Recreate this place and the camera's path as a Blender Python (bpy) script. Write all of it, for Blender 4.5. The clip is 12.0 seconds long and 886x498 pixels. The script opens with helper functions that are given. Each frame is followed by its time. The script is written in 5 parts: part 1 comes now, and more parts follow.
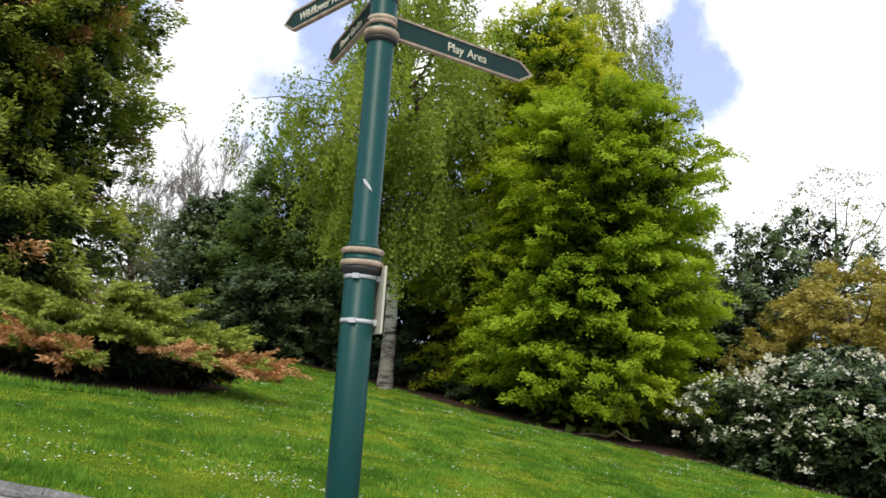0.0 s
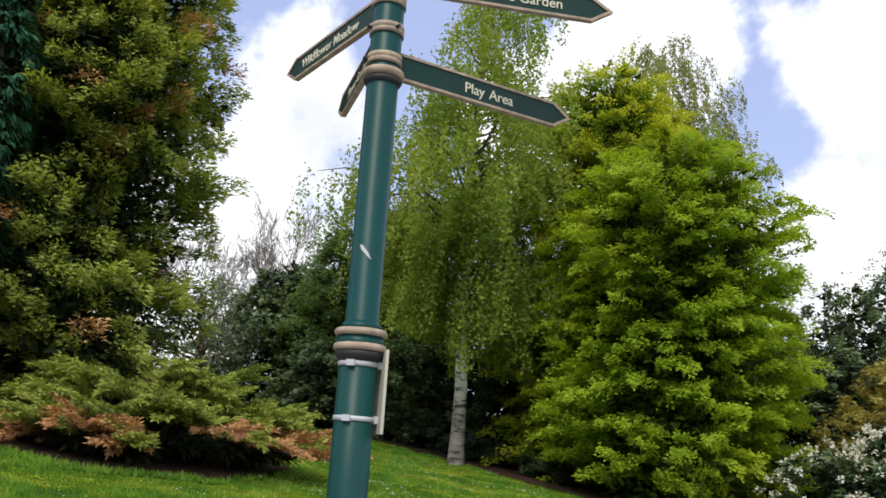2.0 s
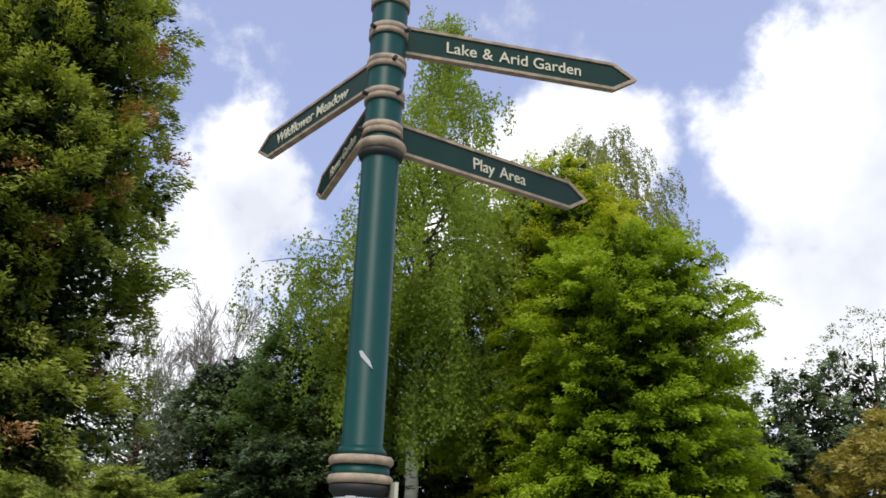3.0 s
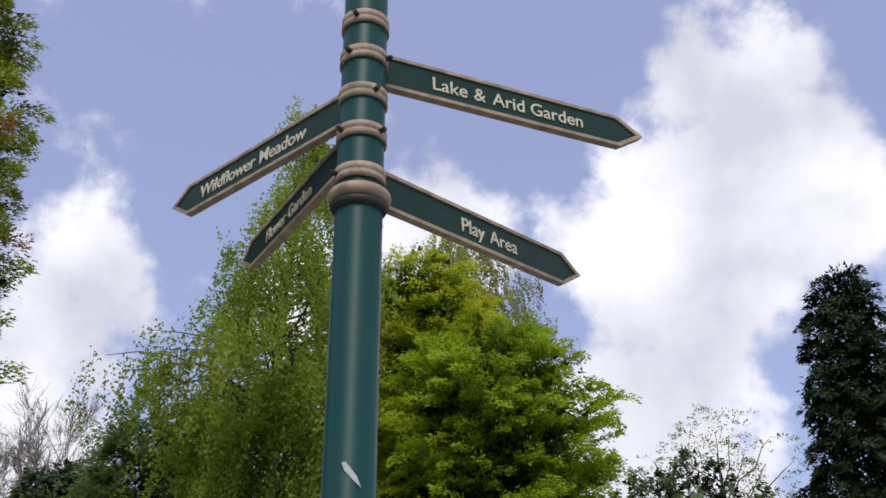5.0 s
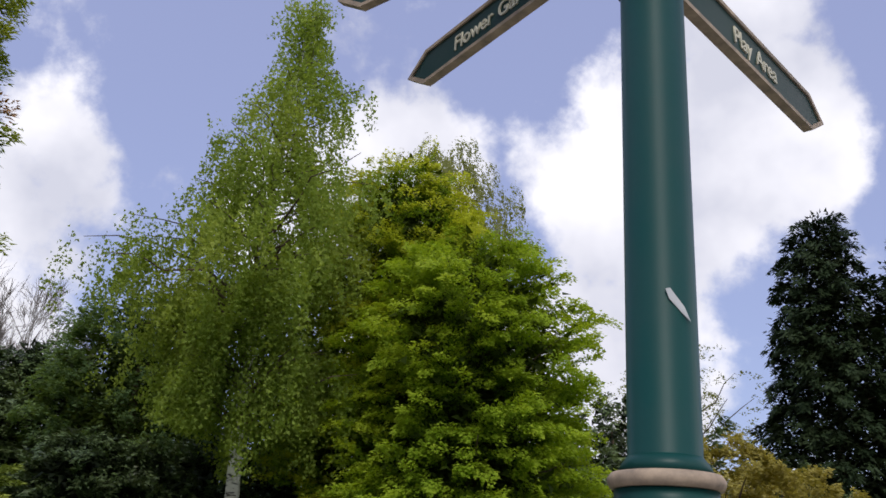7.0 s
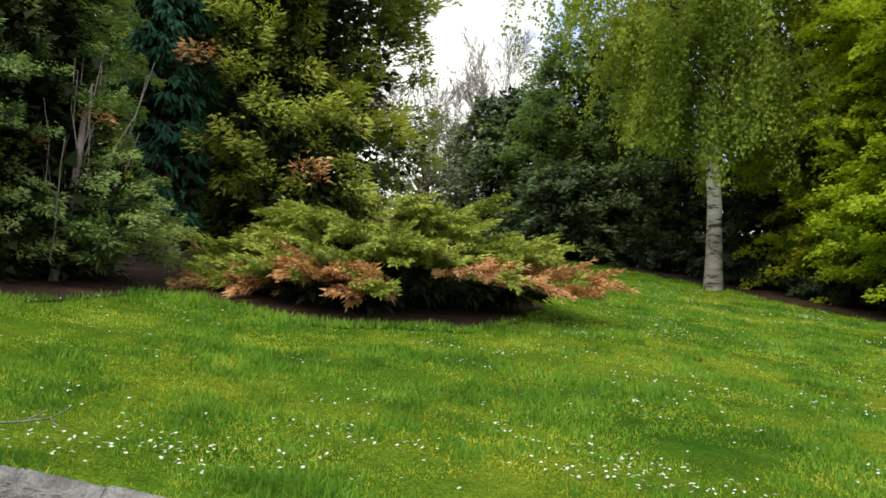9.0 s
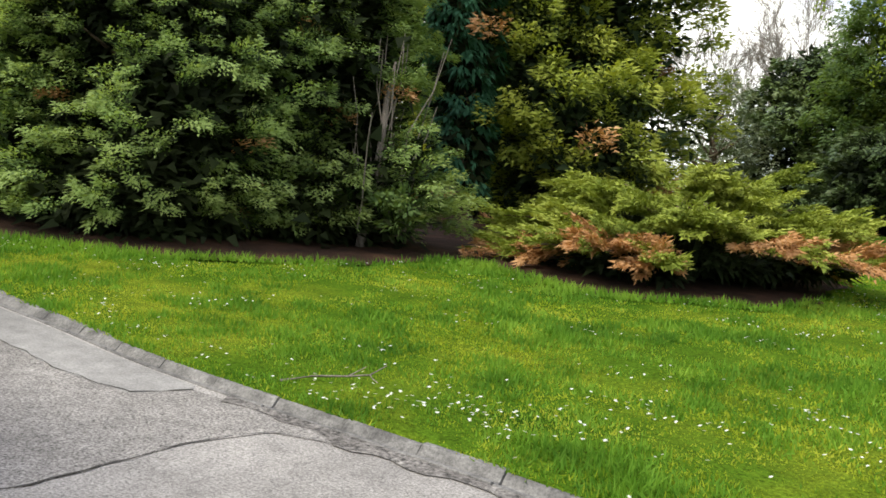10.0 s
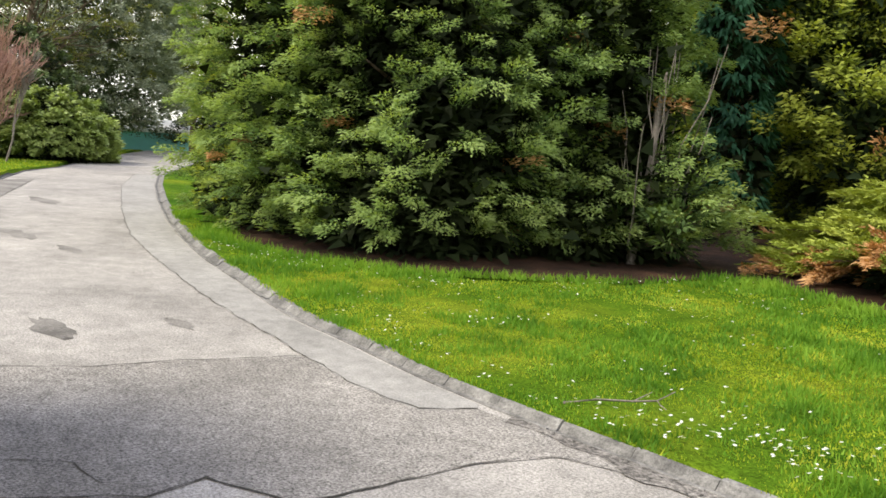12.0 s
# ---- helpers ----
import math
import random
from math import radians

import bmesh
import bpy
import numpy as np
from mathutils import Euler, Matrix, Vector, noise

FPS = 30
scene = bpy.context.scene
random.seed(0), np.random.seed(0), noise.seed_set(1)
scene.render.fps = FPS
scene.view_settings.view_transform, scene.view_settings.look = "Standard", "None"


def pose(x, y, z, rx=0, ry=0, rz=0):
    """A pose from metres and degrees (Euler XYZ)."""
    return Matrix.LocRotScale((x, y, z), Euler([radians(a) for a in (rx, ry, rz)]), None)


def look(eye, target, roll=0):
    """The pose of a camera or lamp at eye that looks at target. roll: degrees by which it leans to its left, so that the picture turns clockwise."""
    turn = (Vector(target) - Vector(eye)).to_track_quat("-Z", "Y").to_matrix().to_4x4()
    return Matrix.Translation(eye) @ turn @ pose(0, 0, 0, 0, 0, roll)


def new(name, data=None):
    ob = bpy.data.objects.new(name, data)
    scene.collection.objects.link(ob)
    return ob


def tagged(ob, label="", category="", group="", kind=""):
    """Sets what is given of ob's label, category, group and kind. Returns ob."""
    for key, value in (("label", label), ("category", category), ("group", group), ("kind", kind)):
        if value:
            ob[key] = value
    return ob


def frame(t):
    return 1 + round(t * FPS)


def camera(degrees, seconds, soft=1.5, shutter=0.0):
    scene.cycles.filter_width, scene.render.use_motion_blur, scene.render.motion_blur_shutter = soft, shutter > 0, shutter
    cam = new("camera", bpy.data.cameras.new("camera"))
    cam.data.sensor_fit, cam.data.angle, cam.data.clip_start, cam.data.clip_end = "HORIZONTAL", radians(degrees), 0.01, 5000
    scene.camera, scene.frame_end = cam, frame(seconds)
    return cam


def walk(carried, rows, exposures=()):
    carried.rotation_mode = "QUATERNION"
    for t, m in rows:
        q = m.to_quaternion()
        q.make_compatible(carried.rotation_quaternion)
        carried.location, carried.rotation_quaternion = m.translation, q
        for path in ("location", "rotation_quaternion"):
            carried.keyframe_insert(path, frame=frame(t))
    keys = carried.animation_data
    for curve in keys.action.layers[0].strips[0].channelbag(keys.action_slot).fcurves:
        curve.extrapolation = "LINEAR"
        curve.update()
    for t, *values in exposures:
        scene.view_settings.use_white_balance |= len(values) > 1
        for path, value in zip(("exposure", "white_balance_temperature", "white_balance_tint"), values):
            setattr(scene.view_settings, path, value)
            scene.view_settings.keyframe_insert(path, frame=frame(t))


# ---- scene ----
cam = camera(53.1, 12.0, soft=1.6)
PATH = [
    (0, (-1.883, -1.237, 1.332), (-1.653, 0.725, 1.649), 4.1),
    (0.5, (-1.852, -1.230, 1.419), (-1.679, 0.709, 1.882), 3.8),
    (1, (-1.843, -1.194, 1.435), (-1.741, 0.750, 1.894), 2.4),
    (1.5, (-1.672, -1.011, 1.406), (-1.593, 0.943, 1.824), 1.8),
    (2, (-1.612, -0.638, 1.479), (-1.565, 1.309, 1.935), 3.8),
    (2.5, (-1.608, -0.373, 1.592), (-1.537, 1.543, 2.161), 4.4),
    (3, (-1.809, -0.149, 1.624), (-1.643, 1.733, 2.280), 2.2),
    (3.5, (-1.863, 0.125, 1.718), (-1.627, 1.968, 2.456), 1.1),
    (5.5, (-2.259, 0.606, 1.766), (-1.735, 2.329, 2.637), -0.1),
    (6, (-2.460, 0.838, 1.771), (-1.930, 2.560, 2.638), 1.9),
    (6.5, (-2.557, 0.933, 1.754), (-1.973, 2.655, 2.587), 3.0),
    (8.5, (-2.340, 1.577, 1.564), (-2.354, 3.574, 1.672), 1.9),
    (9, (-2.291, 1.508, 1.601), (-2.703, 3.464, 1.659), 0.6),
    (9.5, (-2.365, 1.464, 1.620), (-3.097, 3.325, 1.640), 1.2),
    (10, (-2.438, 1.471, 1.615), (-3.423, 3.211, 1.592), 1.8),
    (10.5, (-2.518, 1.478, 1.620), (-3.792, 3.019, 1.587), 1.3),
    (11, (-2.645, 1.461, 1.624), (-4.154, 2.773, 1.609), 0.9),
    (11.5, (-2.691, 1.470, 1.632), (-4.298, 2.660, 1.630), 1.1),
    (12, (-2.628, 1.494, 1.624), (-4.069, 2.881, 1.622), 1.4),
]
walk(cam, [(t, look(eye, target, roll)) for t, eye, target, roll in PATH],
     exposures=[(0, 0.3, 6600, 5), (0.5, -0.1, 6500, 6), (1.5, -0.08, 6500, 6), (2.0, 0.12, 6500, 6), (2.5, 0.05, 6500, 6), (3.7, -0.2, 6450, 8), (6.7, -0.38, 6300, 13), (8.3, 0.2, 7100, 2), (9.0, 0.47, 7050, 2), (9.5, 0.6, 7050, 2), (11.0, 0.68, 7350, 3), (12.0, 0.9, 7450, 3)])

# ---------------------------------------------------------------- light
SUN_ELEVATION, SUN_AZIMUTH = 53.0, 197.0        # degrees; azimuth clockwise from +y

CLOUDS = [  # direction, half angle in degrees, weight
    ((0.475, 0.772, 0.422), 11, 1.0), ((0.558, 0.694, 0.455), 8, 1.0), ((0.225, 0.879, 0.42), 8, 0.9),
    ((-0.154, 0.918, 0.365), 7, 0.5), ((-0.183, 0.95, 0.253), 8, 0.9), ((0.479, 0.849, 0.224), 10, 0.9),
    ((0.30, 0.93, 0.20), 9, 0.7), ((-0.337, 0.918, 0.21), 12, 1.2), ((-0.44, 0.83, 0.33), 6, 0.8),
    ((0.126, 0.919, 0.372), 7, 0.8), ((0.487, 0.679, 0.549), 8, 0.7), ((-0.9, 0.4, 0.2), 30, 1.2),
    ((-0.7, 0.68, 0.2), 22, 1.0), ((0.6, -0.7, 0.5), 35, 0.9), ((-0.5, -0.7, 0.6), 35, 0.8), ((0.9, 0.1, 0.4), 25, 0.8),
]


def build_world():
    w = bpy.data.worlds.new("sky")
    scene.world = w
    w.use_nodes = True
    nt = w.node_tree
    nt.nodes.clear()
    n, l = nt.nodes.new, nt.links.new
    out = n("ShaderNodeOutputWorld")
    sky = n("ShaderNodeTexSky")
    sky.sky_type, sky.sun_disc = "NISHITA", False
    sky.sun_elevation, sky.sun_rotation = radians(SUN_ELEVATION), radians(SUN_AZIMUTH)
    sky.air_density, sky.dust_density, sky.ozone_density = 1.0, 1.6, 2.2
    bg_sky = n("ShaderNodeBackground")
    bg_sky.inputs[1].default_value = 0.135
    pale = n("ShaderNodeMix")
    pale.data_type = "RGBA"
    pale.inputs[0].default_value = 0.42
    pale.inputs[7].default_value = (6.0, 6.4, 10.2, 1)
    l(sky.outputs[0], pale.inputs[6])
    l(pale.outputs[2], bg_sky.inputs[0])
    tc = n("ShaderNodeTexCoord")
    fbm = n("ShaderNodeTexNoise")
    fbm.inputs["Scale"].default_value, fbm.inputs["Detail"].default_value = 6.5, 9
    fbm.inputs["Roughness"].default_value = 0.6
    l(tc.outputs["Generated"], fbm.inputs["Vector"])
    total = None
    for direction, half, weight in CLOUDS:
        d = Vector(direction).normalized()
        dot = n("ShaderNodeVectorMath")
        dot.operation = "DOT_PRODUCT"
        dot.inputs[1].default_value = d
        l(tc.outputs["Generated"], dot.inputs[0])
        ramp = n("ShaderNodeMapRange")
        ramp.interpolation_type = "SMOOTHSTEP"
        ramp.inputs[1].default_value, ramp.inputs[2].default_value = math.cos(radians(half)), 1.0
        ramp.inputs[3].default_value, ramp.inputs[4].default_value = 0.0, weight
        l(dot.outputs["Value"], ramp.inputs[0])
        if total is None:
            total = ramp.outputs[0]
        else:
            m = n("ShaderNodeMath")
            m.operation = "MAXIMUM"
            l(total, m.inputs[0])
            l(ramp.outputs[0], m.inputs[1])
            total = m.outputs[0]
    # density = lobes * 0.55 + (noise - 0.5) * 2.4
    a = n("ShaderNodeMath")
    a.operation = "MULTIPLY_ADD"
    a.inputs[1].default_value, a.inputs[2].default_value = 2.2, -1.2
    l(fbm.outputs[0], a.inputs[0])
    b = n("ShaderNodeMath")
    b.operation = "MULTIPLY_ADD"
    b.inputs[1].default_value = 0.85
    l(total, b.inputs[0])
    l(a.outputs[0], b.inputs[2])
    mask = n("ShaderNodeMapRange")
    mask.interpolation_type = "SMOOTHSTEP"
    mask.inputs[1].default_value, mask.inputs[2].default_value = 0.0, 0.40
    l(b.outputs[0], mask.inputs[0])
    low = n("ShaderNodeTexNoise")
    low.inputs["Scale"].default_value, low.inputs["Detail"].default_value = 4.5, 5
    shift = n("ShaderNodeVectorMath")
    shift.operation = "ADD"
    shift.inputs[1].default_value = (3.1, 1.7, 0.4)
    l(tc.outputs["Generated"], shift.inputs[0])
    l(shift.outputs[0], low.inputs["Vector"])
    shade = n("ShaderNodeValToRGB")
    shade.color_ramp.elements[0].position, shade.color_ramp.elements[0].color = 0.36, (0.6, 0.61, 0.69, 1)
    shade.color_ramp.elements[1].position, shade.color_ramp.elements[1].color = 0.62, (1.0, 0.985, 1.01, 1)
    l(low.outputs[0], shade.inputs[0])
    bg_cloud = n("ShaderNodeBackground")
    bg_cloud.inputs[1].default_value = 1.45
    l(shade.outputs[0], bg_cloud.inputs[0])
    mix = n("ShaderNodeMixShader")
    l(mask.outputs[0], mix.inputs[0])
    l(bg_sky.outputs[0], mix.inputs[1])
    l(bg_cloud.outputs[0], mix.inputs[2])
    l(mix.outputs[0], out.inputs[0])


build_world()
sun = new("sun", bpy.data.lights.new("sun", "SUN"))
sun.data.energy, sun.data.angle, sun.data.color = 2.4, radians(22.0), (1.0, 0.95, 0.86)
az, el = radians(SUN_AZIMUTH), radians(SUN_ELEVATION)
sun.matrix_world = look((20 * math.sin(az) * math.cos(el), 20 * math.cos(az) * math.cos(el), 20 * math.sin(el)), (0, 0, 0))


# ---------------------------------------------------------------- materials
def material(name, rough=0.8, spec=0.3):
    m = bpy.data.materials.new(name)
    m.use_nodes = True
    b = m.node_tree.nodes["Principled BSDF"]
    b.inputs["Roughness"].default_value = rough
    b.inputs["Specular IOR Level"].default_value = spec
    return m, m.node_tree, b


def noise_node(nt, scale, detail=4, rough=0.55, space="Object"):
    tc = nt.nodes.new("ShaderNodeTexCoord")
    tex = nt.nodes.new("ShaderNodeTexNoise")
    tex.inputs["Scale"].default_value, tex.inputs["Detail"].default_value = scale, detail
    tex.inputs["Roughness"].default_value = rough
    nt.links.new(tc.outputs[space], tex.inputs["Vector"])
    return tex.outputs[0]


def ramp_node(nt, fac, stops):
    r = nt.nodes.new("ShaderNodeValToRGB")
    e = r.color_ramp.elements
    e[0].position, e[0].color = stops[0][0], (*stops[0][1], 1)
    e[1].position, e[1].color = stops[-1][0], (*stops[-1][1], 1)
    for p, c in stops[1:-1]:
        k = e.new(p)
        k.color = (*c, 1)
    nt.links.new(fac, r.inputs[0])
    return r.outputs[0]


def mix_node(nt, fac, a, b, blend="MIX"):
    m = nt.nodes.new("ShaderNodeMix")
    m.data_type, m.blend_type = "RGBA", blend
    for value, slot in ((fac, 0), (a, 6), (b, 7)):
        if isinstance(value, (int, float)):
            m.inputs[slot].default_value = value
        elif isinstance(value, tuple):
            m.inputs[slot].default_value = (*value, 1)
        else:
            nt.links.new(value, m.inputs[slot])
    return m.outputs[2]


def bump_node(nt, bsdf, height, strength=0.3, distance=0.01):
    b = nt.nodes.new("ShaderNodeBump")
    b.inputs["Strength"].default_value, b.inputs["Distance"].default_value = strength, distance
    nt.links.new(height, b.inputs["Height"])
    nt.links.new(b.outputs[0], bsdf.inputs["Normal"])


def leaf_material(name, dark, mid, light, patch=0.6, rough=0.6, glow=0.35, spec=0.12):
    """Foliage: colour by leaf and by patch of the crown; some light passes through the blade."""
    m, nt, b = material(name, rough, spec)
    geo = nt.nodes.new("ShaderNodeNewGeometry")
    per_leaf = ramp_node(nt, geo.outputs["Random Per Island"], [(0.0, dark), (0.5, mid), (1.0, light)])
    big = ramp_node(nt, noise_node(nt, patch, 3), [(0.35, dark), (0.5, mid), (0.68, light)])
    col = mix_node(nt, 0.65, per_leaf, big)
    nt.links.new(col, b.inputs["Base Color"])
    tr = nt.nodes.new("ShaderNodeBsdfTranslucent")
    warm = mix_node(nt, 1.0, col, (1.25, 1.2, 0.55), "MULTIPLY")
    nt.links.new(warm, tr.inputs[0])
    mx = nt.nodes.new("ShaderNodeMixShader")
    mx.inputs[0].default_value = glow
    nt.links.new(b.outputs[0], mx.inputs[1])
    nt.links.new(tr.outputs[0], mx.inputs[2])
    nt.links.new(mx.outputs[0], nt.nodes["Material Output"].inputs[0])
    return m


def speckled(name, stops, scale=8, fine=180, rough=0.9, bump=0.4, distance=0.004, stain=0.9, contrast=0.4, gloss=0.25):
    m, nt, b = material(name, rough, gloss)
    base = ramp_node(nt, noise_node(nt, stain, 5, 0.6), stops)
    grain = ramp_node(nt, noise_node(nt, fine, 4, 0.8), [(0.34, (1 - contrast,) * 3), (0.66, (1 + contrast,) * 3)])
    mid = ramp_node(nt, noise_node(nt, scale, 6, 0.65), [(0.3, (0.75, 0.75, 0.75)), (0.7, (1.12, 1.12, 1.12))])
    col = mix_node(nt, 1.0, mix_node(nt, 1.0, base, grain, "MULTIPLY"), mid, "MULTIPLY")
    nt.links.new(col, b.inputs["Base Color"])
    bump_node(nt, b, noise_node(nt, fine, 3, 0.7), bump, distance)
    return m


def painted(name, colour, rough=0.45, dirt=0.25, scale=9, gloss=0.4):
    m, nt, b = material(name, rough, gloss)
    worn = tuple(c * (1 - dirt) + 0.06 * dirt for c in colour)
    col = ramp_node(nt, noise_node(nt, scale, 6, 0.65), [(0.3, worn), (0.65, colour)])
    nt.links.new(col, b.inputs["Base Color"])
    bump_node(nt, b, noise_node(nt, 60, 3), 0.08, 0.002)
    return m


M_GRASS_SOIL = speckled("lawn_turf", [(0.36, (0.035, 0.09, 0.007)), (0.5, (0.075, 0.14, 0.011)), (0.66, (0.16, 0.2, 0.018))],
                        scale=3.5, fine=40, bump=0.8, distance=0.03, stain=0.55, contrast=0.6, gloss=0.02)
M_ASPHALT = speckled("old_asphalt", [(0.3, (0.21, 0.196, 0.186)), (0.5, (0.30, 0.281, 0.268)), (0.72, (0.37, 0.347, 0.33))], stain=0.7, fine=85, scale=5, bump=0.8, contrast=0.6)
M_ASPHALT_DARK = speckled("dark_patch_asphalt", [(0.3, (0.18, 0.167, 0.158)), (0.55, (0.25, 0.233, 0.221)), (0.8, (0.32, 0.298, 0.283))], stain=0.8, fine=75, bump=1.0, contrast=0.85)
M_ASPHALT_STRIP = speckled("smooth_strip_asphalt", [(0.3, (0.24, 0.23, 0.222)), (0.6, (0.31, 0.298, 0.289)), (0.8, (0.36, 0.345, 0.335))], stain=1.2, fine=80, bump=0.2, contrast=0.3)
M_ASPHALT_STAIN = speckled("stained_strip_asphalt", [(0.3, (0.10, 0.093, 0.088)), (0.5, (0.19, 0.177, 0.168)), (0.7, (0.28, 0.262, 0.25))], stain=1.6, fine=60, bump=0.3, contrast=0.35)
M_GRAVEL = speckled("loose_gravel", [(0.3, (0.10, 0.09, 0.085)), (0.6, (0.19, 0.175, 0.165)), (0.8, (0.30, 0.28, 0.26))], stain=3, fine=38, bump=1.0, distance=0.012, contrast=0.9)
M_CRACK = speckled("crack_dirt", [(0.3, (0.03, 0.028, 0.025)), (0.7, (0.07, 0.065, 0.055))], fine=60)
M_CONCRETE = speckled("kerb_concrete", [(0.3, (0.10, 0.096, 0.094)), (0.5, (0.18, 0.173, 0.168)), (0.75, (0.27, 0.26, 0.252))], stain=4, fine=60)
M_DRAIN = speckled("damp_drain_concrete", [(0.3, (0.06, 0.058, 0.058)), (0.5, (0.11, 0.107, 0.108)), (0.75, (0.18, 0.175, 0.175))], stain=3, fine=60)
M_SOIL = speckled("needle_litter", [(0.3, (0.025, 0.013, 0.008)), (0.55, (0.06, 0.029, 0.018)), (0.8, (0.12, 0.06, 0.037))], stain=2, fine=70, bump=0.9, distance=0.02)
M_BARK = speckled("brown_bark", [(0.3, (0.09, 0.065, 0.045)), (0.6, (0.17, 0.125, 0.09)), (0.8, (0.25, 0.19, 0.14))], stain=5, fine=40, bump=0.9, distance=0.02)
M_TWIG = speckled("grey_twig_bark", [(0.3, (0.16, 0.135, 0.12)), (0.7, (0.30, 0.26, 0.235))], stain=3, fine=40)
M_TWIG_RED = speckled("red_twig_bark", [(0.3, (0.3, 0.17, 0.14)), (0.7, (0.55, 0.34, 0.28))], stain=3, fine=40)


def birch_bark():
    m, nt, b = material("birch_bark", 0.7, 0.25)
    tc = nt.nodes.new("ShaderNodeTexCoord")
    mp = nt.nodes.new("ShaderNodeMapping")
    mp.inputs["Scale"].default_value = (3.0, 3.0, 9.0)
    nt.links.new(tc.outputs["Object"], mp.inputs["Vector"])
    tex = nt.nodes.new("ShaderNodeTexNoise")
    tex.inputs["Scale"].default_value, tex.inputs["Detail"].default_value = 1.6, 6
    nt.links.new(mp.outputs[0], tex.inputs["Vector"])
    marks = ramp_node(nt, tex.outputs[0], [(0.41, (0.05, 0.045, 0.04)), (0.47, (0.62, 0.6, 0.55)), (0.75, (0.82, 0.8, 0.74))])
    sep = nt.nodes.new("ShaderNodeSeparateXYZ")
    nt.links.new(tc.outputs["Object"], sep.inputs[0])
    foot = nt.nodes.new("ShaderNodeMapRange")
    foot.inputs[1].default_value, foot.inputs[2].default_value = 0.7, 1.5
    foot.inputs[3].default_value, foot.inputs[4].default_value = 0.85, 0.0
    nt.links.new(sep.outputs[2], foot.inputs[0])
    old = ramp_node(nt, tex.outputs[0], [(0.35, (0.05, 0.042, 0.035)), (0.7, (0.22, 0.19, 0.16))])
    nt.links.new(mix_node(nt, foot.outputs[0], marks, old), b.inputs["Base Color"])
    bump_node(nt, b, tex.outputs[0], 0.6, 0.02)
    return m


M_BIRCH = birch_bark()
L_CYPRESS = leaf_material("cypress_foliage", (0.05, 0.095, 0.033), (0.115, 0.185, 0.068), (0.2, 0.285, 0.1), 0.9, glow=0.4)
# Near-black inner leaves: the shade of crown gaps is put into their colour.
L_SHADE_IN = leaf_material("inner_shade_foliage", (0.008, 0.013, 0.005), (0.016, 0.025, 0.009), (0.032, 0.042, 0.015), 0.9, glow=0.1)
L_GOLD = leaf_material("golden_cypress_foliage", (0.07, 0.11, 0.03), (0.15, 0.2, 0.05), (0.25, 0.29, 0.07), 0.8, glow=0.4)
L_RUST = leaf_material("browned_foliage", (0.34, 0.17, 0.07), (0.55, 0.3, 0.14), (0.7, 0.44, 0.24), 2.0, glow=0.2)
# Tip colours: paler young growth, with light on the bough ends painted in.
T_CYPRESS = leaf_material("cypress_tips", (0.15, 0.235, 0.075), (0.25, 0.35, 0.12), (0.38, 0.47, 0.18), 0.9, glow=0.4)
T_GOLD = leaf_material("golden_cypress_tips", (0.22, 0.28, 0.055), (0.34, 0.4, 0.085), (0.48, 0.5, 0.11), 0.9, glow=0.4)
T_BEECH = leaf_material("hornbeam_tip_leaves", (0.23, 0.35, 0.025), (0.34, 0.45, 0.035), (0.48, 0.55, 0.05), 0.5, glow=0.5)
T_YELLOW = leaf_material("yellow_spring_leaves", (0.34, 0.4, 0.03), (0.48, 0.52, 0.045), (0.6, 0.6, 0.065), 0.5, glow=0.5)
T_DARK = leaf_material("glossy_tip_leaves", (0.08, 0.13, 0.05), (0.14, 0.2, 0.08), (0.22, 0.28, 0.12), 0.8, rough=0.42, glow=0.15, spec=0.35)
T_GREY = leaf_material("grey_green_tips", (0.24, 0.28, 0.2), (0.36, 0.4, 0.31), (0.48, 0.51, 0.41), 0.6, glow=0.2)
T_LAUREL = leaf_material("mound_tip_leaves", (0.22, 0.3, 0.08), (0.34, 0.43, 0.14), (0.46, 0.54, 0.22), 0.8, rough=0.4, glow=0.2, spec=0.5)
L_JUNIPER = leaf_material("juniper_foliage", (0.13, 0.18, 0.035), (0.27, 0.33, 0.06), (0.42, 0.45, 0.1), 1.2, glow=0.2)
L_BIRCH = leaf_material("birch_leaves", (0.15, 0.22, 0.035), (0.27, 0.36, 0.065), (0.41, 0.47, 0.1), 0.5, glow=0.5)
L_BEECH = leaf_material("hornbeam_leaves", (0.12, 0.21, 0.016), (0.22, 0.32, 0.025), (0.34, 0.43, 0.04), 0.4, glow=0.5)
# Hornbeam core leaves, darkened to paint the shade inside the crown.
L_BEECH_SHADE = leaf_material("hornbeam_shade_leaves", (0.03, 0.05, 0.008), (0.06, 0.09, 0.011), (0.1, 0.13, 0.016), 0.4, glow=0.3)
L_REAR = leaf_material("thin_spring_leaves", (0.14, 0.16, 0.05), (0.23, 0.25, 0.08), (0.33, 0.34, 0.13), 0.5, glow=0.5)
L_DARK = leaf_material("dark_evergreen_leaves", (0.03, 0.05, 0.022), (0.065, 0.095, 0.04), (0.11, 0.145, 0.065), 0.8, rough=0.4, glow=0.1, spec=0.5)
L_RHODO = leaf_material("rhododendron_leaves", (0.04, 0.07, 0.025), (0.085, 0.125, 0.045), (0.14, 0.19, 0.075), 0.8, rough=0.42, glow=0.15, spec=0.35)
L_LAUREL = leaf_material("mound_leaves", (0.1, 0.15, 0.04), (0.2, 0.27, 0.075), (0.3, 0.38, 0.12), 0.8, rough=0.45, glow=0.2, spec=0.5)
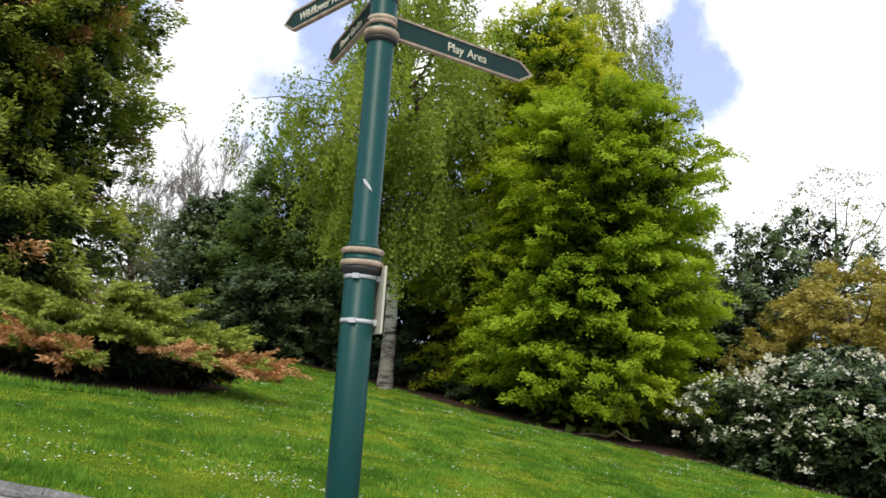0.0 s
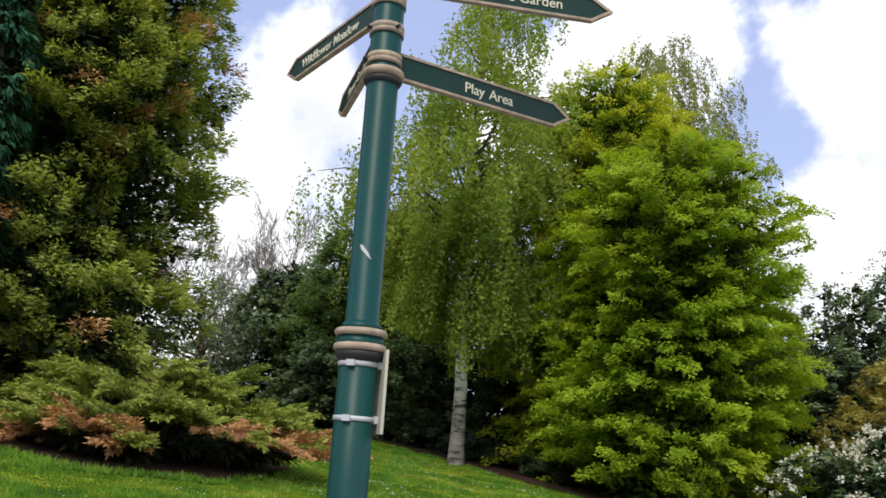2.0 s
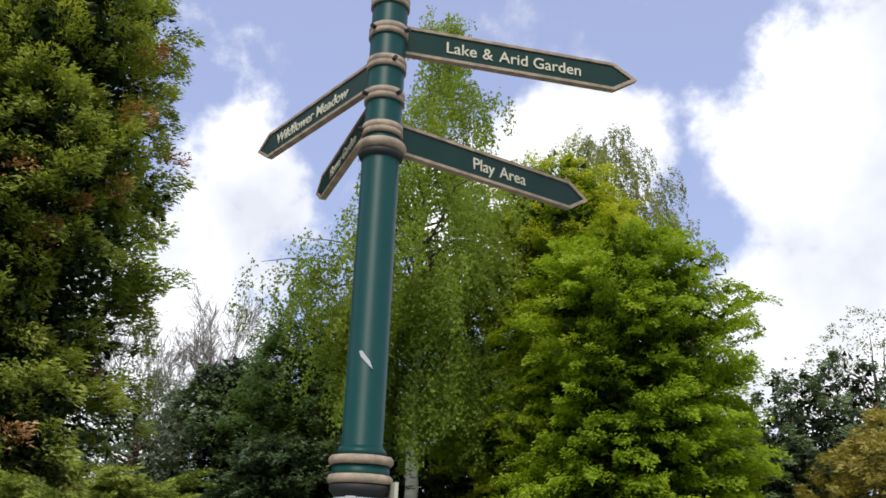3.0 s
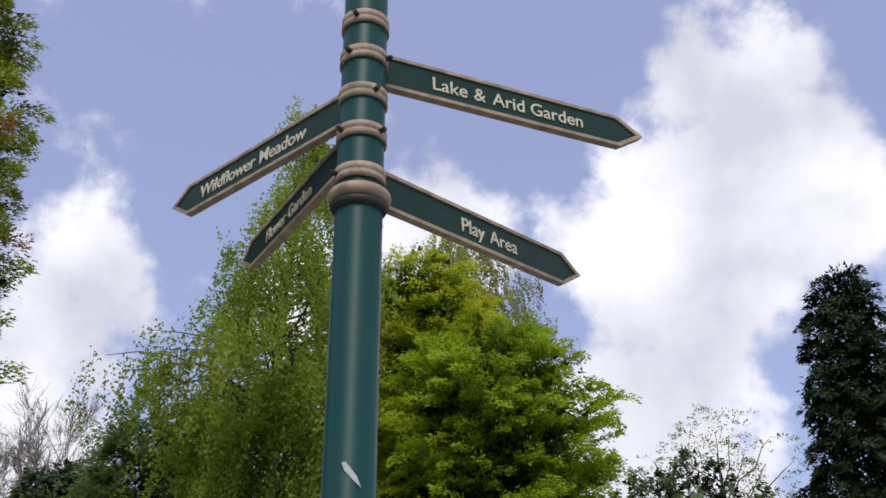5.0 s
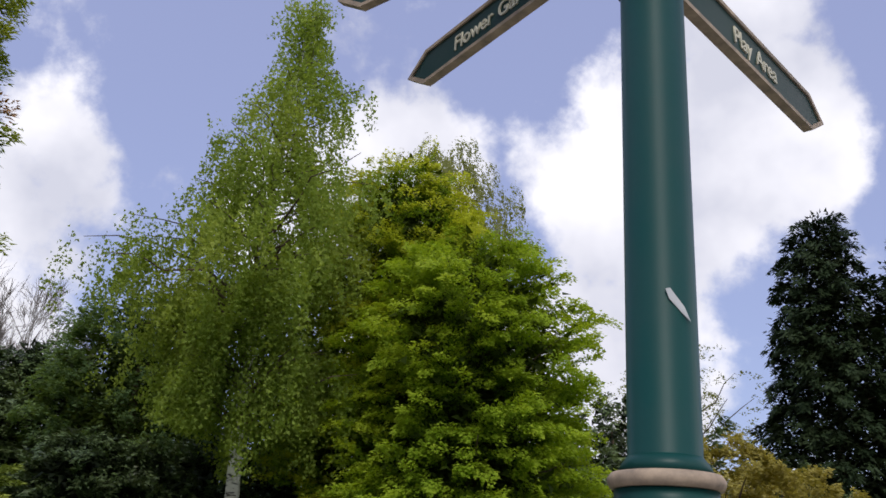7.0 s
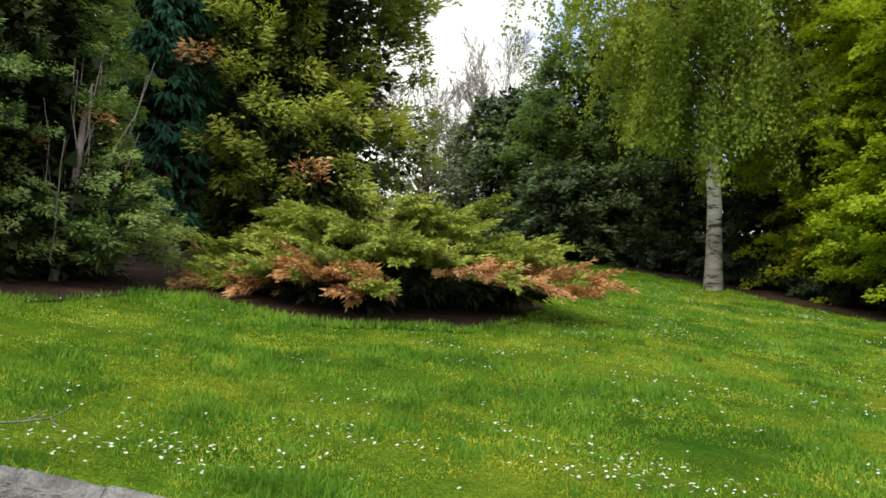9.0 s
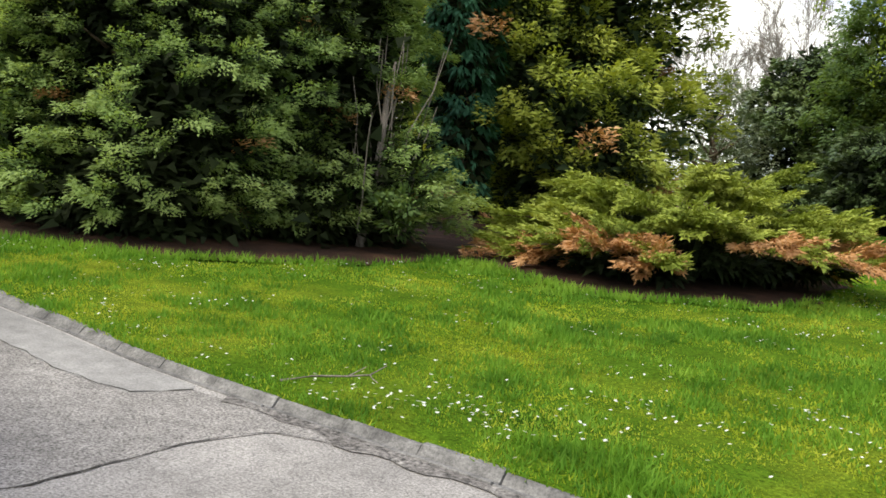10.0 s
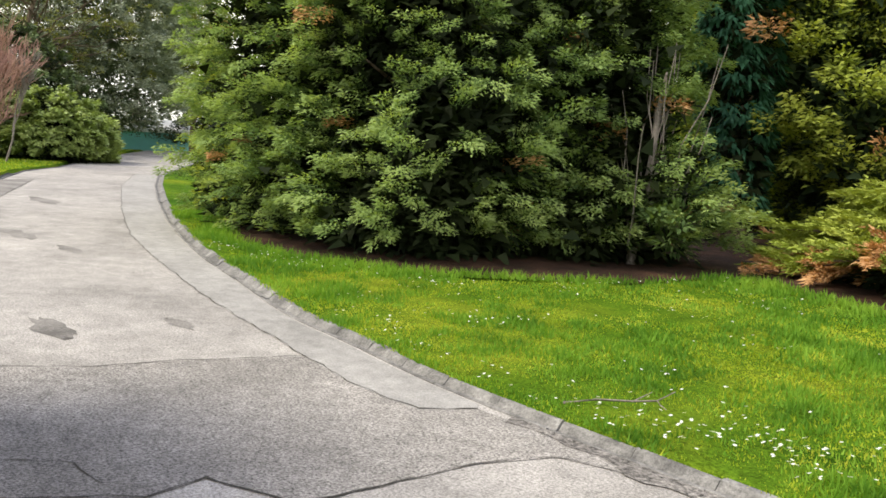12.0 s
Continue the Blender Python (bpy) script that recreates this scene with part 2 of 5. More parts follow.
L_COLUMN = leaf_material("blue_green_scale_leaves", (0.03, 0.09, 0.055), (0.06, 0.17, 0.1), (0.1, 0.25, 0.15), 0.8, rough=0.5, glow=0.3)
L_NEAR = leaf_material("long_glossy_leaves", (0.05, 0.085, 0.04), (0.105, 0.155, 0.075), (0.2, 0.26, 0.15), 0.8, rough=0.28, glow=0.15, spec=0.6)
L_GREY = leaf_material("grey_green_needles", (0.15, 0.185, 0.135), (0.25, 0.29, 0.22), (0.36, 0.4, 0.31), 0.5, glow=0.25)
L_OLIVE = leaf_material("bronze_leaves", (0.2, 0.17, 0.04), (0.36, 0.31, 0.08), (0.52, 0.45, 0.14), 0.6, glow=0.4)
# Dark conifer needles; as false cypress cores they paint the inner shade.
L_SPRUCE_AND_SHADE = leaf_material("spruce_needles_and_shade", (0.012, 0.024, 0.01), (0.026, 0.044, 0.017), (0.05, 0.072, 0.03), 0.7, glow=0.08)
L_FLOWER = leaf_material("white_blossom", (0.60, 0.58, 0.52), (0.74, 0.72, 0.66), (0.82, 0.80, 0.76), 2, glow=0.3)
L_DAISY = leaf_material("daisy_petals", (0.70, 0.70, 0.68), (0.80, 0.80, 0.78), (0.84, 0.84, 0.82), 2, glow=0.2)
L_BLADE = leaf_material("moss_yellow_grass", (0.16, 0.25, 0.022), (0.32, 0.4, 0.036), (0.55, 0.55, 0.085), 1.3, rough=0.8, glow=0.4, spec=0.08)
L_LUSH = leaf_material("lush_grass_blades", (0.05, 0.14, 0.016), (0.13, 0.28, 0.03), (0.28, 0.44, 0.06), 1.3, rough=0.7, glow=0.4, spec=0.12)
P_GREEN = painted("post_green_paint", (0.003, 0.05, 0.045), 0.4, 0.12, 9, 0.2)
P_SIGN = painted("sign_green_paint", (0.004, 0.034, 0.028), 0.45, 0.15, 9, 0.2)
P_CREAM = painted("aged_cream_paint", (0.46, 0.35, 0.25), 0.6, 0.6, 25, 0.25)
P_LETTER = painted("letter_cream_paint", (0.66, 0.62, 0.48), 0.5, 0.2, 40)
# Black of the bolts; it also paints shade beneath the post's rings.
P_BLACK = painted("black_shade_and_bolts", (0.02, 0.02, 0.02), 0.6, 0.2)
P_STEEL = painted("bright_steel", (0.55, 0.56, 0.57), 0.3, 0.3)
P_PLATE = painted("weathered_plate", (0.52, 0.50, 0.40), 0.6, 0.3)
P_TURQ = painted("turquoise_cladding", (0.16, 0.47, 0.48), 0.5, 0.2, 1.5)
P_WHITE = painted("white_roof_sheet", (0.76, 0.77, 0.78), 0.5, 0.15, 1.5)


# ---------------------------------------------------------------- building tools
def mesh_from(name, verts, faces, mat, parent=None, label="", smooth=False):
    me = bpy.data.meshes.new(name)
    me.from_pydata([tuple(v) for v in verts], [], [tuple(f) for f in faces])
    me.materials.append(mat)
    if smooth:
        me.shade_smooth()
    ob = new(name, me)
    if parent is not None:
        ob.parent = parent
    if label:
        ob["label"] = label
    return ob


def quads(name, verts, mat, parent=None, label=""):
    """One mesh of loose quads; verts: n x 4 x 3."""
    n = len(verts)
    me = bpy.data.meshes.new(name)
    me.vertices.add(4 * n)
    me.vertices.foreach_set("co", np.ascontiguousarray(verts, dtype=np.float32).ravel())
    me.loops.add(4 * n)
    me.loops.foreach_set("vertex_index", np.arange(4 * n, dtype=np.int32))
    me.polygons.add(n)
    me.polygons.foreach_set("loop_start", np.arange(0, 4 * n, 4, dtype=np.int32))
    me.update(calc_edges=True)
    me.materials.append(mat)
    ob = new(name, me)
    if parent is not None:
        ob.parent = parent
    if label:
        ob["label"] = label
    return ob


def triangles(name, verts, mat):
    """One mesh of loose triangles; verts: n x 3 x 3."""
    n = len(verts)
    me = bpy.data.meshes.new(name)
    me.vertices.add(3 * n)
    me.vertices.foreach_set("co", np.ascontiguousarray(verts, dtype=np.float32).ravel())
    me.loops.add(3 * n)
    me.loops.foreach_set("vertex_index", np.arange(3 * n, dtype=np.int32))
    me.polygons.add(n)
    me.polygons.foreach_set("loop_start", np.arange(0, 3 * n, 3, dtype=np.int32))
    me.update(calc_edges=True)
    me.materials.append(mat)
    return new(name, me)


def blades(name, q, mat, parent, label=""):
    """Pointed blades: the outer half of each rhombic leaf, one triangle apiece."""
    v = np.ascontiguousarray(q[:, 1:4]).copy()
    back = (q[:, 0] - q[:, 2]) * 0.22
    v[:, 0] += back
    v[:, 2] += back
    me = bpy.data.meshes.new(name)
    n = len(v)
    me.vertices.add(3 * n)
    me.vertices.foreach_set("co", v.reshape(-1))
    me.loops.add(3 * n)
    me.loops.foreach_set("vertex_index", np.arange(3 * n))
    me.polygons.add(n)
    me.polygons.foreach_set("loop_start", np.arange(n) * 3)
    me.polygons.foreach_set("loop_total", np.full(n, 3))
    me.update()
    me.materials.append(mat)
    ob = new(name, me)
    ob.parent = parent
    return tagged(ob, label) if label else ob


def part(name, bm, mat, parent=None, label="", smooth=False):
    me = bpy.data.meshes.new(name)
    bm.to_mesh(me)
    bm.free()
    me.materials.append(mat)
    if smooth:
        me.shade_smooth()
    ob = new(name, me)
    if parent is not None:
        ob.parent = parent
    if label:
        ob["label"] = label
    return ob


def thing(name, x, y, z, label, category, group="", kind=""):
    ob = new(name)
    ob.location = (x, y, z)
    return tagged(ob, label, category, group, kind)


def lathe(name, profile, mat, parent, sides=32, label=""):
    """A turned solid about z; profile: (radius, z) from the bottom up."""
    verts, faces = [], []
    for r, z in profile:
        for k in range(sides):
            a = 2 * math.pi * k / sides
            verts.append((r * math.cos(a), r * math.sin(a), z))
    for i in range(len(profile) - 1):
        for k in range(sides):
            j = (k + 1) % sides
            faces.append((i * sides + k, i * sides + j, (i + 1) * sides + j, (i + 1) * sides + k))
    faces.append(tuple(reversed(range(sides))))
    faces.append(tuple(range((len(profile) - 1) * sides, len(profile) * sides)))
    return mesh_from(name, verts, faces, mat, parent, label, smooth=True)


def tube(points, radii, sides=7):
    """Vertices and faces of a tapered round limb along points."""
    pts = [Vector(p) for p in points]
    verts, faces = [], []
    for i, p in enumerate(pts):
        d = (pts[min(i + 1, len(pts) - 1)] - pts[max(i - 1, 0)]).normalized()
        u = d.orthogonal().normalized()
        v = d.cross(u)
        for k in range(sides):
            a = 2 * math.pi * k / sides
            verts.append(p + (u * math.cos(a) + v * math.sin(a)) * radii[i])
    for i in range(len(pts) - 1):
        for k in range(sides):
            j = (k + 1) % sides
            faces.append((i * sides + k, i * sides + j, (i + 1) * sides + j, (i + 1) * sides + k))
    return verts, faces


def limb(name, points, radii, mat, parent, sides=7, label=""):
    v, f = tube(points, radii, sides)
    return mesh_from(name, v, f, mat, parent, label, smooth=True)


def bent(rng, start, end, bends=5, wobble=0.08, sag=0.0):
    a, b = np.array(start, float), np.array(end, float)
    size = np.linalg.norm(b - a)
    out = []
    for i in range(bends + 1):
        t = i / bends
        p = a + (b - a) * t + rng.normal(0, wobble * size * 0.25, 3) * math.sin(math.pi * t)
        p[2] -= sag * size * math.sin(math.pi * t)
        out.append(tuple(p))
    return out


def unit(v):
    return v / np.maximum(np.linalg.norm(v, axis=-1, keepdims=True), 1e-9)


def leaf_quads(P, D, N, L, W, fold=0.15):
    """Rhombic blades from base P along D."""
    side = unit(np.cross(D, N))
    up = unit(np.cross(side, D))
    L, W = L[:, None], W[:, None]
    m = P + D * L * 0.45
    q = np.empty((len(P), 4, 3))
    q[:, 0] = P
    q[:, 1] = m + side * W / 2 + up * W * fold
    q[:, 2] = P + D * L
    q[:, 3] = m - side * W / 2 + up * W * fold
    return q


def clump_leaves(rng, centres, axes, per, radius, length, width, squash=0.6, fan=0.7, droop=0.15, flat=0.6):
    """Leaves round clump centres, spread like the end of a bough."""
    n = len(centres)
    c = np.repeat(centres, per, 0)
    a = np.repeat(axes, per, 0)
    r = np.repeat(np.broadcast_to(radius, n), per)[:, None]
    off = unit(rng.normal(size=(n * per, 3))) * rng.uniform(0.15, 1.0, (n * per, 1)) ** 0.6
    off[:, 2] *= squash
    P = c + off * r
    D = unit(a * fan + off * 0.9 + rng.normal(0, 0.35, (n * per, 3)) + np.array([0, 0, -droop]))
    N = unit(np.array([0, 0, 1.0]) * flat + a * 0.7 + off * 0.5 + rng.normal(0, 0.2, (n * per, 3)))
    L = rng.uniform(0.6, 1.3, n * per) * length
    q = leaf_quads(P, D, N, L, L / length * width * rng.uniform(0.8, 1.2, n * per))
    return q


def tufts(rng, centres, axes, count, radius, squash=0.45, dome=0.7):
    """Small tufts that make up each bough end: their centres, axes and how far out they grow."""
    n = len(centres)
    c, a = np.repeat(centres, count, 0), np.repeat(axes, count, 0)
    r = np.repeat(np.broadcast_to(radius, n), count)[:, None]
    off = unit(rng.normal(size=(n * count, 3)) + (a + np.array([0, 0, 0.7])) * dome) * rng.uniform(0.55, 1.0, (n * count, 1)) ** 0.5
    off[:, 2] *= squash
    off[:, 2] -= 0.25 * (off * a).sum(-1).clip(0, 1)
    outer = (off * (a * 0.8 + np.array([0, 0, 0.9]))).sum(-1)
    return c + off * r, unit(a * 0.6 + off * 0.8 + np.array([0, 0, 0.15]) + rng.normal(0, 0.15, (n * count, 3))), outer


def fronds(rng, roots, axes, per, reach, spread, thick, length, width, arch=0.25, lift=0.0):
    """Flat sprays that grow outwards from their roots and arch down: the blades, and how far along its spray each one sits."""
    n = len(roots)
    o = unit(axes * np.array([1, 1, 0.0]) + rng.normal(0, 0.25, (n, 3)) * np.array([1, 1, 0]))
    s = np.stack([-o[:, 1], o[:, 0], np.zeros(n)], 1)
    size = rng.uniform(0.65, 1.3, n)
    twist = rng.normal(0, 0.22, n)
    slope = lift + rng.normal(0, 0.18, n)
    k = lambda v: np.repeat(v, per, 0)
    u = rng.uniform(0.0, 1.0, n * per) ** 0.75
    finger = np.round(rng.uniform(-2.5, 2.5, n * per)) / 2.5
    w = (finger * 0.85 + rng.normal(0, 0.13, n * per)) * spread * (0.35 + 0.65 * np.sin(np.pi * np.clip(u, 0.05, 0.92)))
    along = u * (1 - 0.22 * np.abs(finger))
    R = k(reach * size)
    z = R * (k(slope) * along - arch * along ** 2) + w * k(twist) + rng.normal(0, thick, n * per)
    P = k(roots) + k(o) * (along * R)[:, None] + k(s) * (w * k(size))[:, None] + np.array([0, 0, 1.0]) * z[:, None]
    D = unit(k(o) * 0.9 + k(s) * (finger * 0.7 + rng.normal(0, 0.45, n * per))[:, None] + np.array([0, 0, 1.0]) * (k(slope) - 2 * arch * along + rng.normal(0, 0.25, n * per))[:, None])
    N = unit(np.array([0, 0, 0.7]) + k(o) * 0.75 + rng.normal(0, 0.35, (n * per, 3)))
    L = rng.uniform(0.65, 1.3, n * per) * length
    return leaf_quads(P, D, N, L, L / length * width * rng.uniform(0.8, 1.2, n * per)), along


def envelope(rng, n, height, profile, base=0.0, lumps=0.25, shell=(0.7, 1.05), seed=0.0, squeeze=(1, 1), lift=0.25):
    """Clump centres in a crown whose radius at the height fraction h is profile(h), with an uneven outline, and their outward axes."""
    hs = np.linspace(0.0, 1.0, 60)
    rs = np.array([profile(h) for h in hs])
    weight = np.cumsum(rs + 0.15)
    h = np.interp(rng.uniform(0, weight[-1], n), weight, hs)
    ang = rng.uniform(0, 2 * math.pi, n)
    r = np.interp(h, hs, rs) * rng.uniform(shell[0], shell[1], n)
    k = np.array([noise.noise(Vector((math.cos(a) * 1.7 + seed, math.sin(a) * 1.7, hh * height * 0.75 + seed))) for a, hh in zip(ang, h)])
    r = r * (1 + lumps * k * 1.6)
    out = np.stack([np.cos(ang) * r * squeeze[0], np.sin(ang) * r * squeeze[1], base + h * height], 1)
    axis = unit(np.stack([np.cos(ang), np.sin(ang), np.full(n, lift)], 1))
    return out, axis


def interp_profile(*knots):
    xs, ys = [k[0] for k in knots], [k[1] for k in knots]
    return lambda h: float(np.interp(h, xs, ys))


# ---------------------------------------------------------------- the lie of the land
def rise(x, y):
    """The hillside climbs along the road and across the lawn, and levels out far off."""
    x, y = np.clip(x, -39, 30), np.clip(y, -30, 55)
    far, up = np.maximum(y - 5, 0), np.maximum(-x - 5, 0)
    return -0.189 - 0.1174 * x + 0.0493 * y + 0.00066 * np.minimum(far, 25) ** 2 + 0.0002 * np.minimum(up, 20) ** 2


KERB_X = [-60, -45, -33, -27, -23.64, -20.63, -17.56, -14.62, -12.49, -11.14, -10.06, -8.87, -8.15, -7.58, -6.95, -6.4, -5.75, -5.15, -4.34, -3.6, -2, 0, 4, 9, 20, 60]
KERB_Y = [35, 26.4, 18.2, 14.0, 11.68, 10.15, 8.73, 7.45, 6.62, 6.15, 5.86, 5.48, 5.31, 5.25, 5.13, 5.05, 5.0, 4.98, 4.93, 4.86, 4.66, 4.4, 3.9, 3.4, 2.6, 1]
EDGE_X = [-60, -45, -38, -31.5, -28, -26, -24.2, -20, -16.6, -13.5, -11.9, -9.97, -8.54, -7.66, -6.98, -6.47, -6.15, -5.6, -5.2, -4.9, -4.7, 4.6, 5.0, 6, 9, 20, 60]
EDGE_Y = [32, 22.8, 18, 13.4, 11.4, 10.2, 8.73, 6.56, 5.06, 3.99, 3.54, 3.11, 2.81, 2.68, 2.6, 2.53, 2.48, 1.9, 1.1, -1, -14, -14, -4, -3, -3, -5, -13]


def kerb_y(x):
    return np.interp(x, KERB_X, KERB_Y)


def edge_y(x):
    return np.interp(x, EDGE_X, EDGE_Y)


def lawn_z(x, y):
    return rise(x, y) + 0.03


def build_ground():
    """One sheet to the horizon; its rows of points follow the road's edges, under which it dips."""
    xs = np.concatenate([[-2500, -900, -350, -150, -90, -60], np.arange(-46, -14, 0.5), np.arange(-14, 7, 0.18), np.arange(7, 24, 0.7), [27, 30, 45, 80, 150, 350, 900, 2500]])
    beyond = np.concatenate([[0.15, 0.185], np.arange(0.32, 10, 0.16), np.arange(10, 30, 0.5), [32, 36, 40, 55, 90, 150, 350, 900, 2500]])
    before = np.concatenate([[0.27, 0.30], np.arange(0.4, 4, 0.3), np.arange(4, 16, 1.2), [20, 30, 60, 150, 350, 900, 2500]])
    rows = []
    for x in xs:
        a, b = float(edge_y(x)), float(kerb_y(x))
        rows.append(np.concatenate([a - before[::-1], a + (b - a) * np.linspace(0.02, 0.98, 5), b + beyond]))
    Y = np.array(rows)
    X = np.repeat(xs[:, None], Y.shape[1], 1)
    k = len(before)
    sunk = np.zeros(Y.shape)
    sunk[:, k - 1:k + 6] = 1.0
    Z = lawn_z(X, Y) - 0.17 * sunk
    n0, n1 = Y.shape
    for i in range(n0):
        for j in range(n1):
            if not sunk[i, j] and abs(X[i, j]) < 60 and abs(Y[i, j]) < 60:
                Z[i, j] += noise.noise(Vector((X[i, j] * 0.8, Y[i, j] * 0.8, 0))) * 0.012 + noise.noise(Vector((X[i, j] * 3, Y[i, j] * 3, 4))) * 0.005
    verts = np.stack([X, Y, Z], -1).reshape(-1, 3)
    faces = [(i * n1 + j, (i + 1) * n1 + j, (i + 1) * n1 + j + 1, i * n1 + j + 1) for i in range(n0 - 1) for j in range(n1 - 1)]
    ob = mesh_from("ground", verts, faces, M_GRASS_SOIL, smooth=True)
    return tagged(ob, "green mown lawn rolling gently uphill", "lawn", kind="structure")


def build_road():
    xs = np.concatenate([np.arange(-45, -14, 0.5), np.arange(-14, 12, 0.2), np.arange(12, 60, 2)])
    verts, faces, m = [], [], 16
    for x in xs:
        a, b = float(edge_y(x)), float(kerb_y(x))
        for k in range(m + 1):
            y = a - 0.03 + (b + 0.08 - a) * k / m
            verts.append((x, y, rise(x, y)))
    for i in range(len(xs) - 1):
        for k in range(m):
            a = i * (m + 1) + k
            faces.append((a, a + m + 1, a + m + 2, a + 1))
    ob = mesh_from("road", verts, faces, M_ASPHALT)
    return tagged(ob, "worn pale grey asphalt park road with patches", "road", kind="structure")


def sheet(name, outline, mat, lift, parent, label):
    bm = bmesh.new()
    bmesh.ops.triangulate(bm, faces=[bm.faces.new([bm.verts.new((x, y, 0)) for x, y in outline])])
    for _ in range(5):
        long = [e for e in bm.edges if e.calc_length() > 1.3]
        if not long:
            break
        bmesh.ops.subdivide_edges(bm, edges=long, cuts=1)
        bmesh.ops.triangulate(bm, faces=bm.faces[:])
    for v in bm.verts:
        v.co.z = float(rise(v.co.x, v.co.y)) + lift
    bm.normal_update()
    for f in bm.faces:
        if f.normal.z < 0:
            f.normal_flip()
    return part(name, bm, mat, parent, label)


def crack(points, width, lift, parent, rng):
    """An uneven dark seam along points."""
    fine = []
    for (xa, ya), (xb, yb) in zip(points, points[1:]):
        steps = max(2, int(math.hypot(xb - xa, yb - ya) / 0.07))
        fine += [(xa + (xb - xa) * k / steps, ya + (yb - ya) * k / steps) for k in range(steps)]
    fine.append(points[-1])
    verts, faces = [], []
    for i, (x, y) in enumerate(fine):
        xa, ya = fine[max(i - 1, 0)]
        xb, yb = fine[min(i + 1, len(fine) - 1)]
        d = math.hypot(xb - xa, yb - ya)
        nx, ny = -(yb - ya) / d, (xb - xa) / d
        o = noise.noise(Vector((x * 5, y * 5, 2))) * 0.03 + noise.noise(Vector((x * 19, y * 19, 3))) * 0.012
        w = width * rng.uniform(0.1, 0.8)
        for s in (-0.5, 0.5):
            px, py = x + nx * (o + s * w), y + ny * (o + s * w)
            verts.append((px, py, float(rise(px, py)) + lift))
    for i in range(len(fine) - 1):
        faces.append((2 * i, 2 * i + 2, 2 * i + 3, 2 * i + 1))
    return mesh_from("crack", verts, faces, M_CRACK, parent)


ground = build_ground()
road = build_road()

# ---------------------------------------------------------------- road surface details
ROAD_RNG = np.random.default_rng(5)
STRIP = [(-24.0, 11.3), (-20.6, 9.46), (-16.2, 7.51), (-13.2, 6.31), (-11.4, 5.76), (-9.92, 5.36), (-8.8, 5.09), (-7.91, 4.93), (-7.31, 4.8), (-6.65, 4.68), (-6.1, 4.68)]
STRIP_END = (-5.95, 4.98)
LEFT_SEAM = [(-22.0, 8.2), (-18.3, 6.4), (-15.06, 5.07), (-12.93, 4.36), (-11.1, 3.87), (-9.76, 3.59), (-8.79, 3.37), (-7.9, 3.14)]
PATCH_FAR = [(-7.87, 2.74), (-7.9, 3.14), (-7.69, 3.58), (-7.58, 4.05), (-7.31, 4.8)]
PATCH_NEAR = [(-4.75, 4.93), (-5.22, 4.76), (-5.37, 4.37), (-5.41, 3.94), (-5.43, 3.64), (-5.51, 3.46), (-5.75, 3.36), (-5.87, 3.31), (-5.85, 3.22), (-5.82, 3.03), (-6.0, 2.75), (-6.15, 2.5)]
sheet("road_patch", PATCH_FAR + STRIP[9:] + [STRIP_END] + PATCH_NEAR[:-1] + [(x, float(edge_y(x)) + 0.01) for x in np.arange(-6.2, -7.85, -0.15)], M_ASPHALT_DARK, 0.004, road, "dark coarse asphalt patch")
sheet("road_strip", STRIP + [STRIP_END] + [(x, float(kerb_y(x)) + 0.02) for x in np.arange(-6.0, -24, -0.3)], M_ASPHALT_STRIP, 0.004, road, "smooth grey asphalt strip")
sheet("road_strip", LEFT_SEAM + [(x, float(edge_y(x)) + 0.005) for x in np.arange(-8.0, -21.8, -0.3)], M_ASPHALT_STAIN, 0.004, road, "smooth grey asphalt strip")
sheet("gravel_margin", [(x, float(kerb_y(x)) + 0.04) for x in np.arange(-5.75, -1.0, 0.1)] + [(x, float(kerb_y(x)) - 0.03 - 0.16 * max(0.0, noise.noise(Vector((x * 3, 0, 9))) + 0.2)) for x in np.arange(-1.1, -5.8, -0.1)],
      M_GRAVEL, 0.007, road, "loose dark gravel along the kerb")
crack(STRIP, 0.014, 0.007, road, ROAD_RNG)
crack(LEFT_SEAM, 0.016, 0.007, road, ROAD_RNG)
crack(PATCH_FAR, 0.022, 0.008, road, ROAD_RNG)
crack(PATCH_NEAR[3:], 0.022, 0.008, road, ROAD_RNG)
crack(PATCH_NEAR[:4], 0.012, 0.008, road, ROAD_RNG)
crack([STRIP[-1], STRIP_END], 0.02, 0.008, road, ROAD_RNG)
crack([(-7.6, 2.8), (-7.1, 2.75), (-6.75, 2.78), (-6.5, 2.72), (-6.3, 2.95), (-6.05, 2.95), (-5.9, 3.1)], 0.014, 0.008, road, ROAD_RNG)
for x0, y0, r0 in ((-8.75, 3.75, 0.42), (-8.5, 4.55, 0.26), (-13.6, 5.1, 0.55), (-17.5, 6.8, 0.7), (-12.2, 5.2, 0.35)):
    sheet("stain", [(x0 + r0 * math.cos(a) * ROAD_RNG.uniform(0.55, 1.1), y0 + 0.33 * r0 * math.sin(a) * ROAD_RNG.uniform(0.5, 1.1)) for a in np.linspace(0, 6.1, 22)],
          M_ASPHALT_STAIN, 0.003, road, "dark damp stain")


KERB_PROFILE = [(0.0, 0.006), (0.004, 0.010), (0.022, 0.010), (0.028, 0.002), (0.05, -0.012), (0.08, -0.008), (0.10, 0.012), (0.12, 0.032), (0.13, 0.036), (0.165, 0.036), (0.165, -0.10), (0.0, -0.10)]
CHANNEL_PROFILE = [(0.0, 0.012), (0.004, 0.018), (0.036, 0.018), (0.042, 0.01), (0.05, -0.045), (0.09, -0.06), (0.20, -0.06), (0.25, -0.04), (0.275, 0.02), (0.30, 0.024), (0.30, -0.12), (0.0, -0.12)]


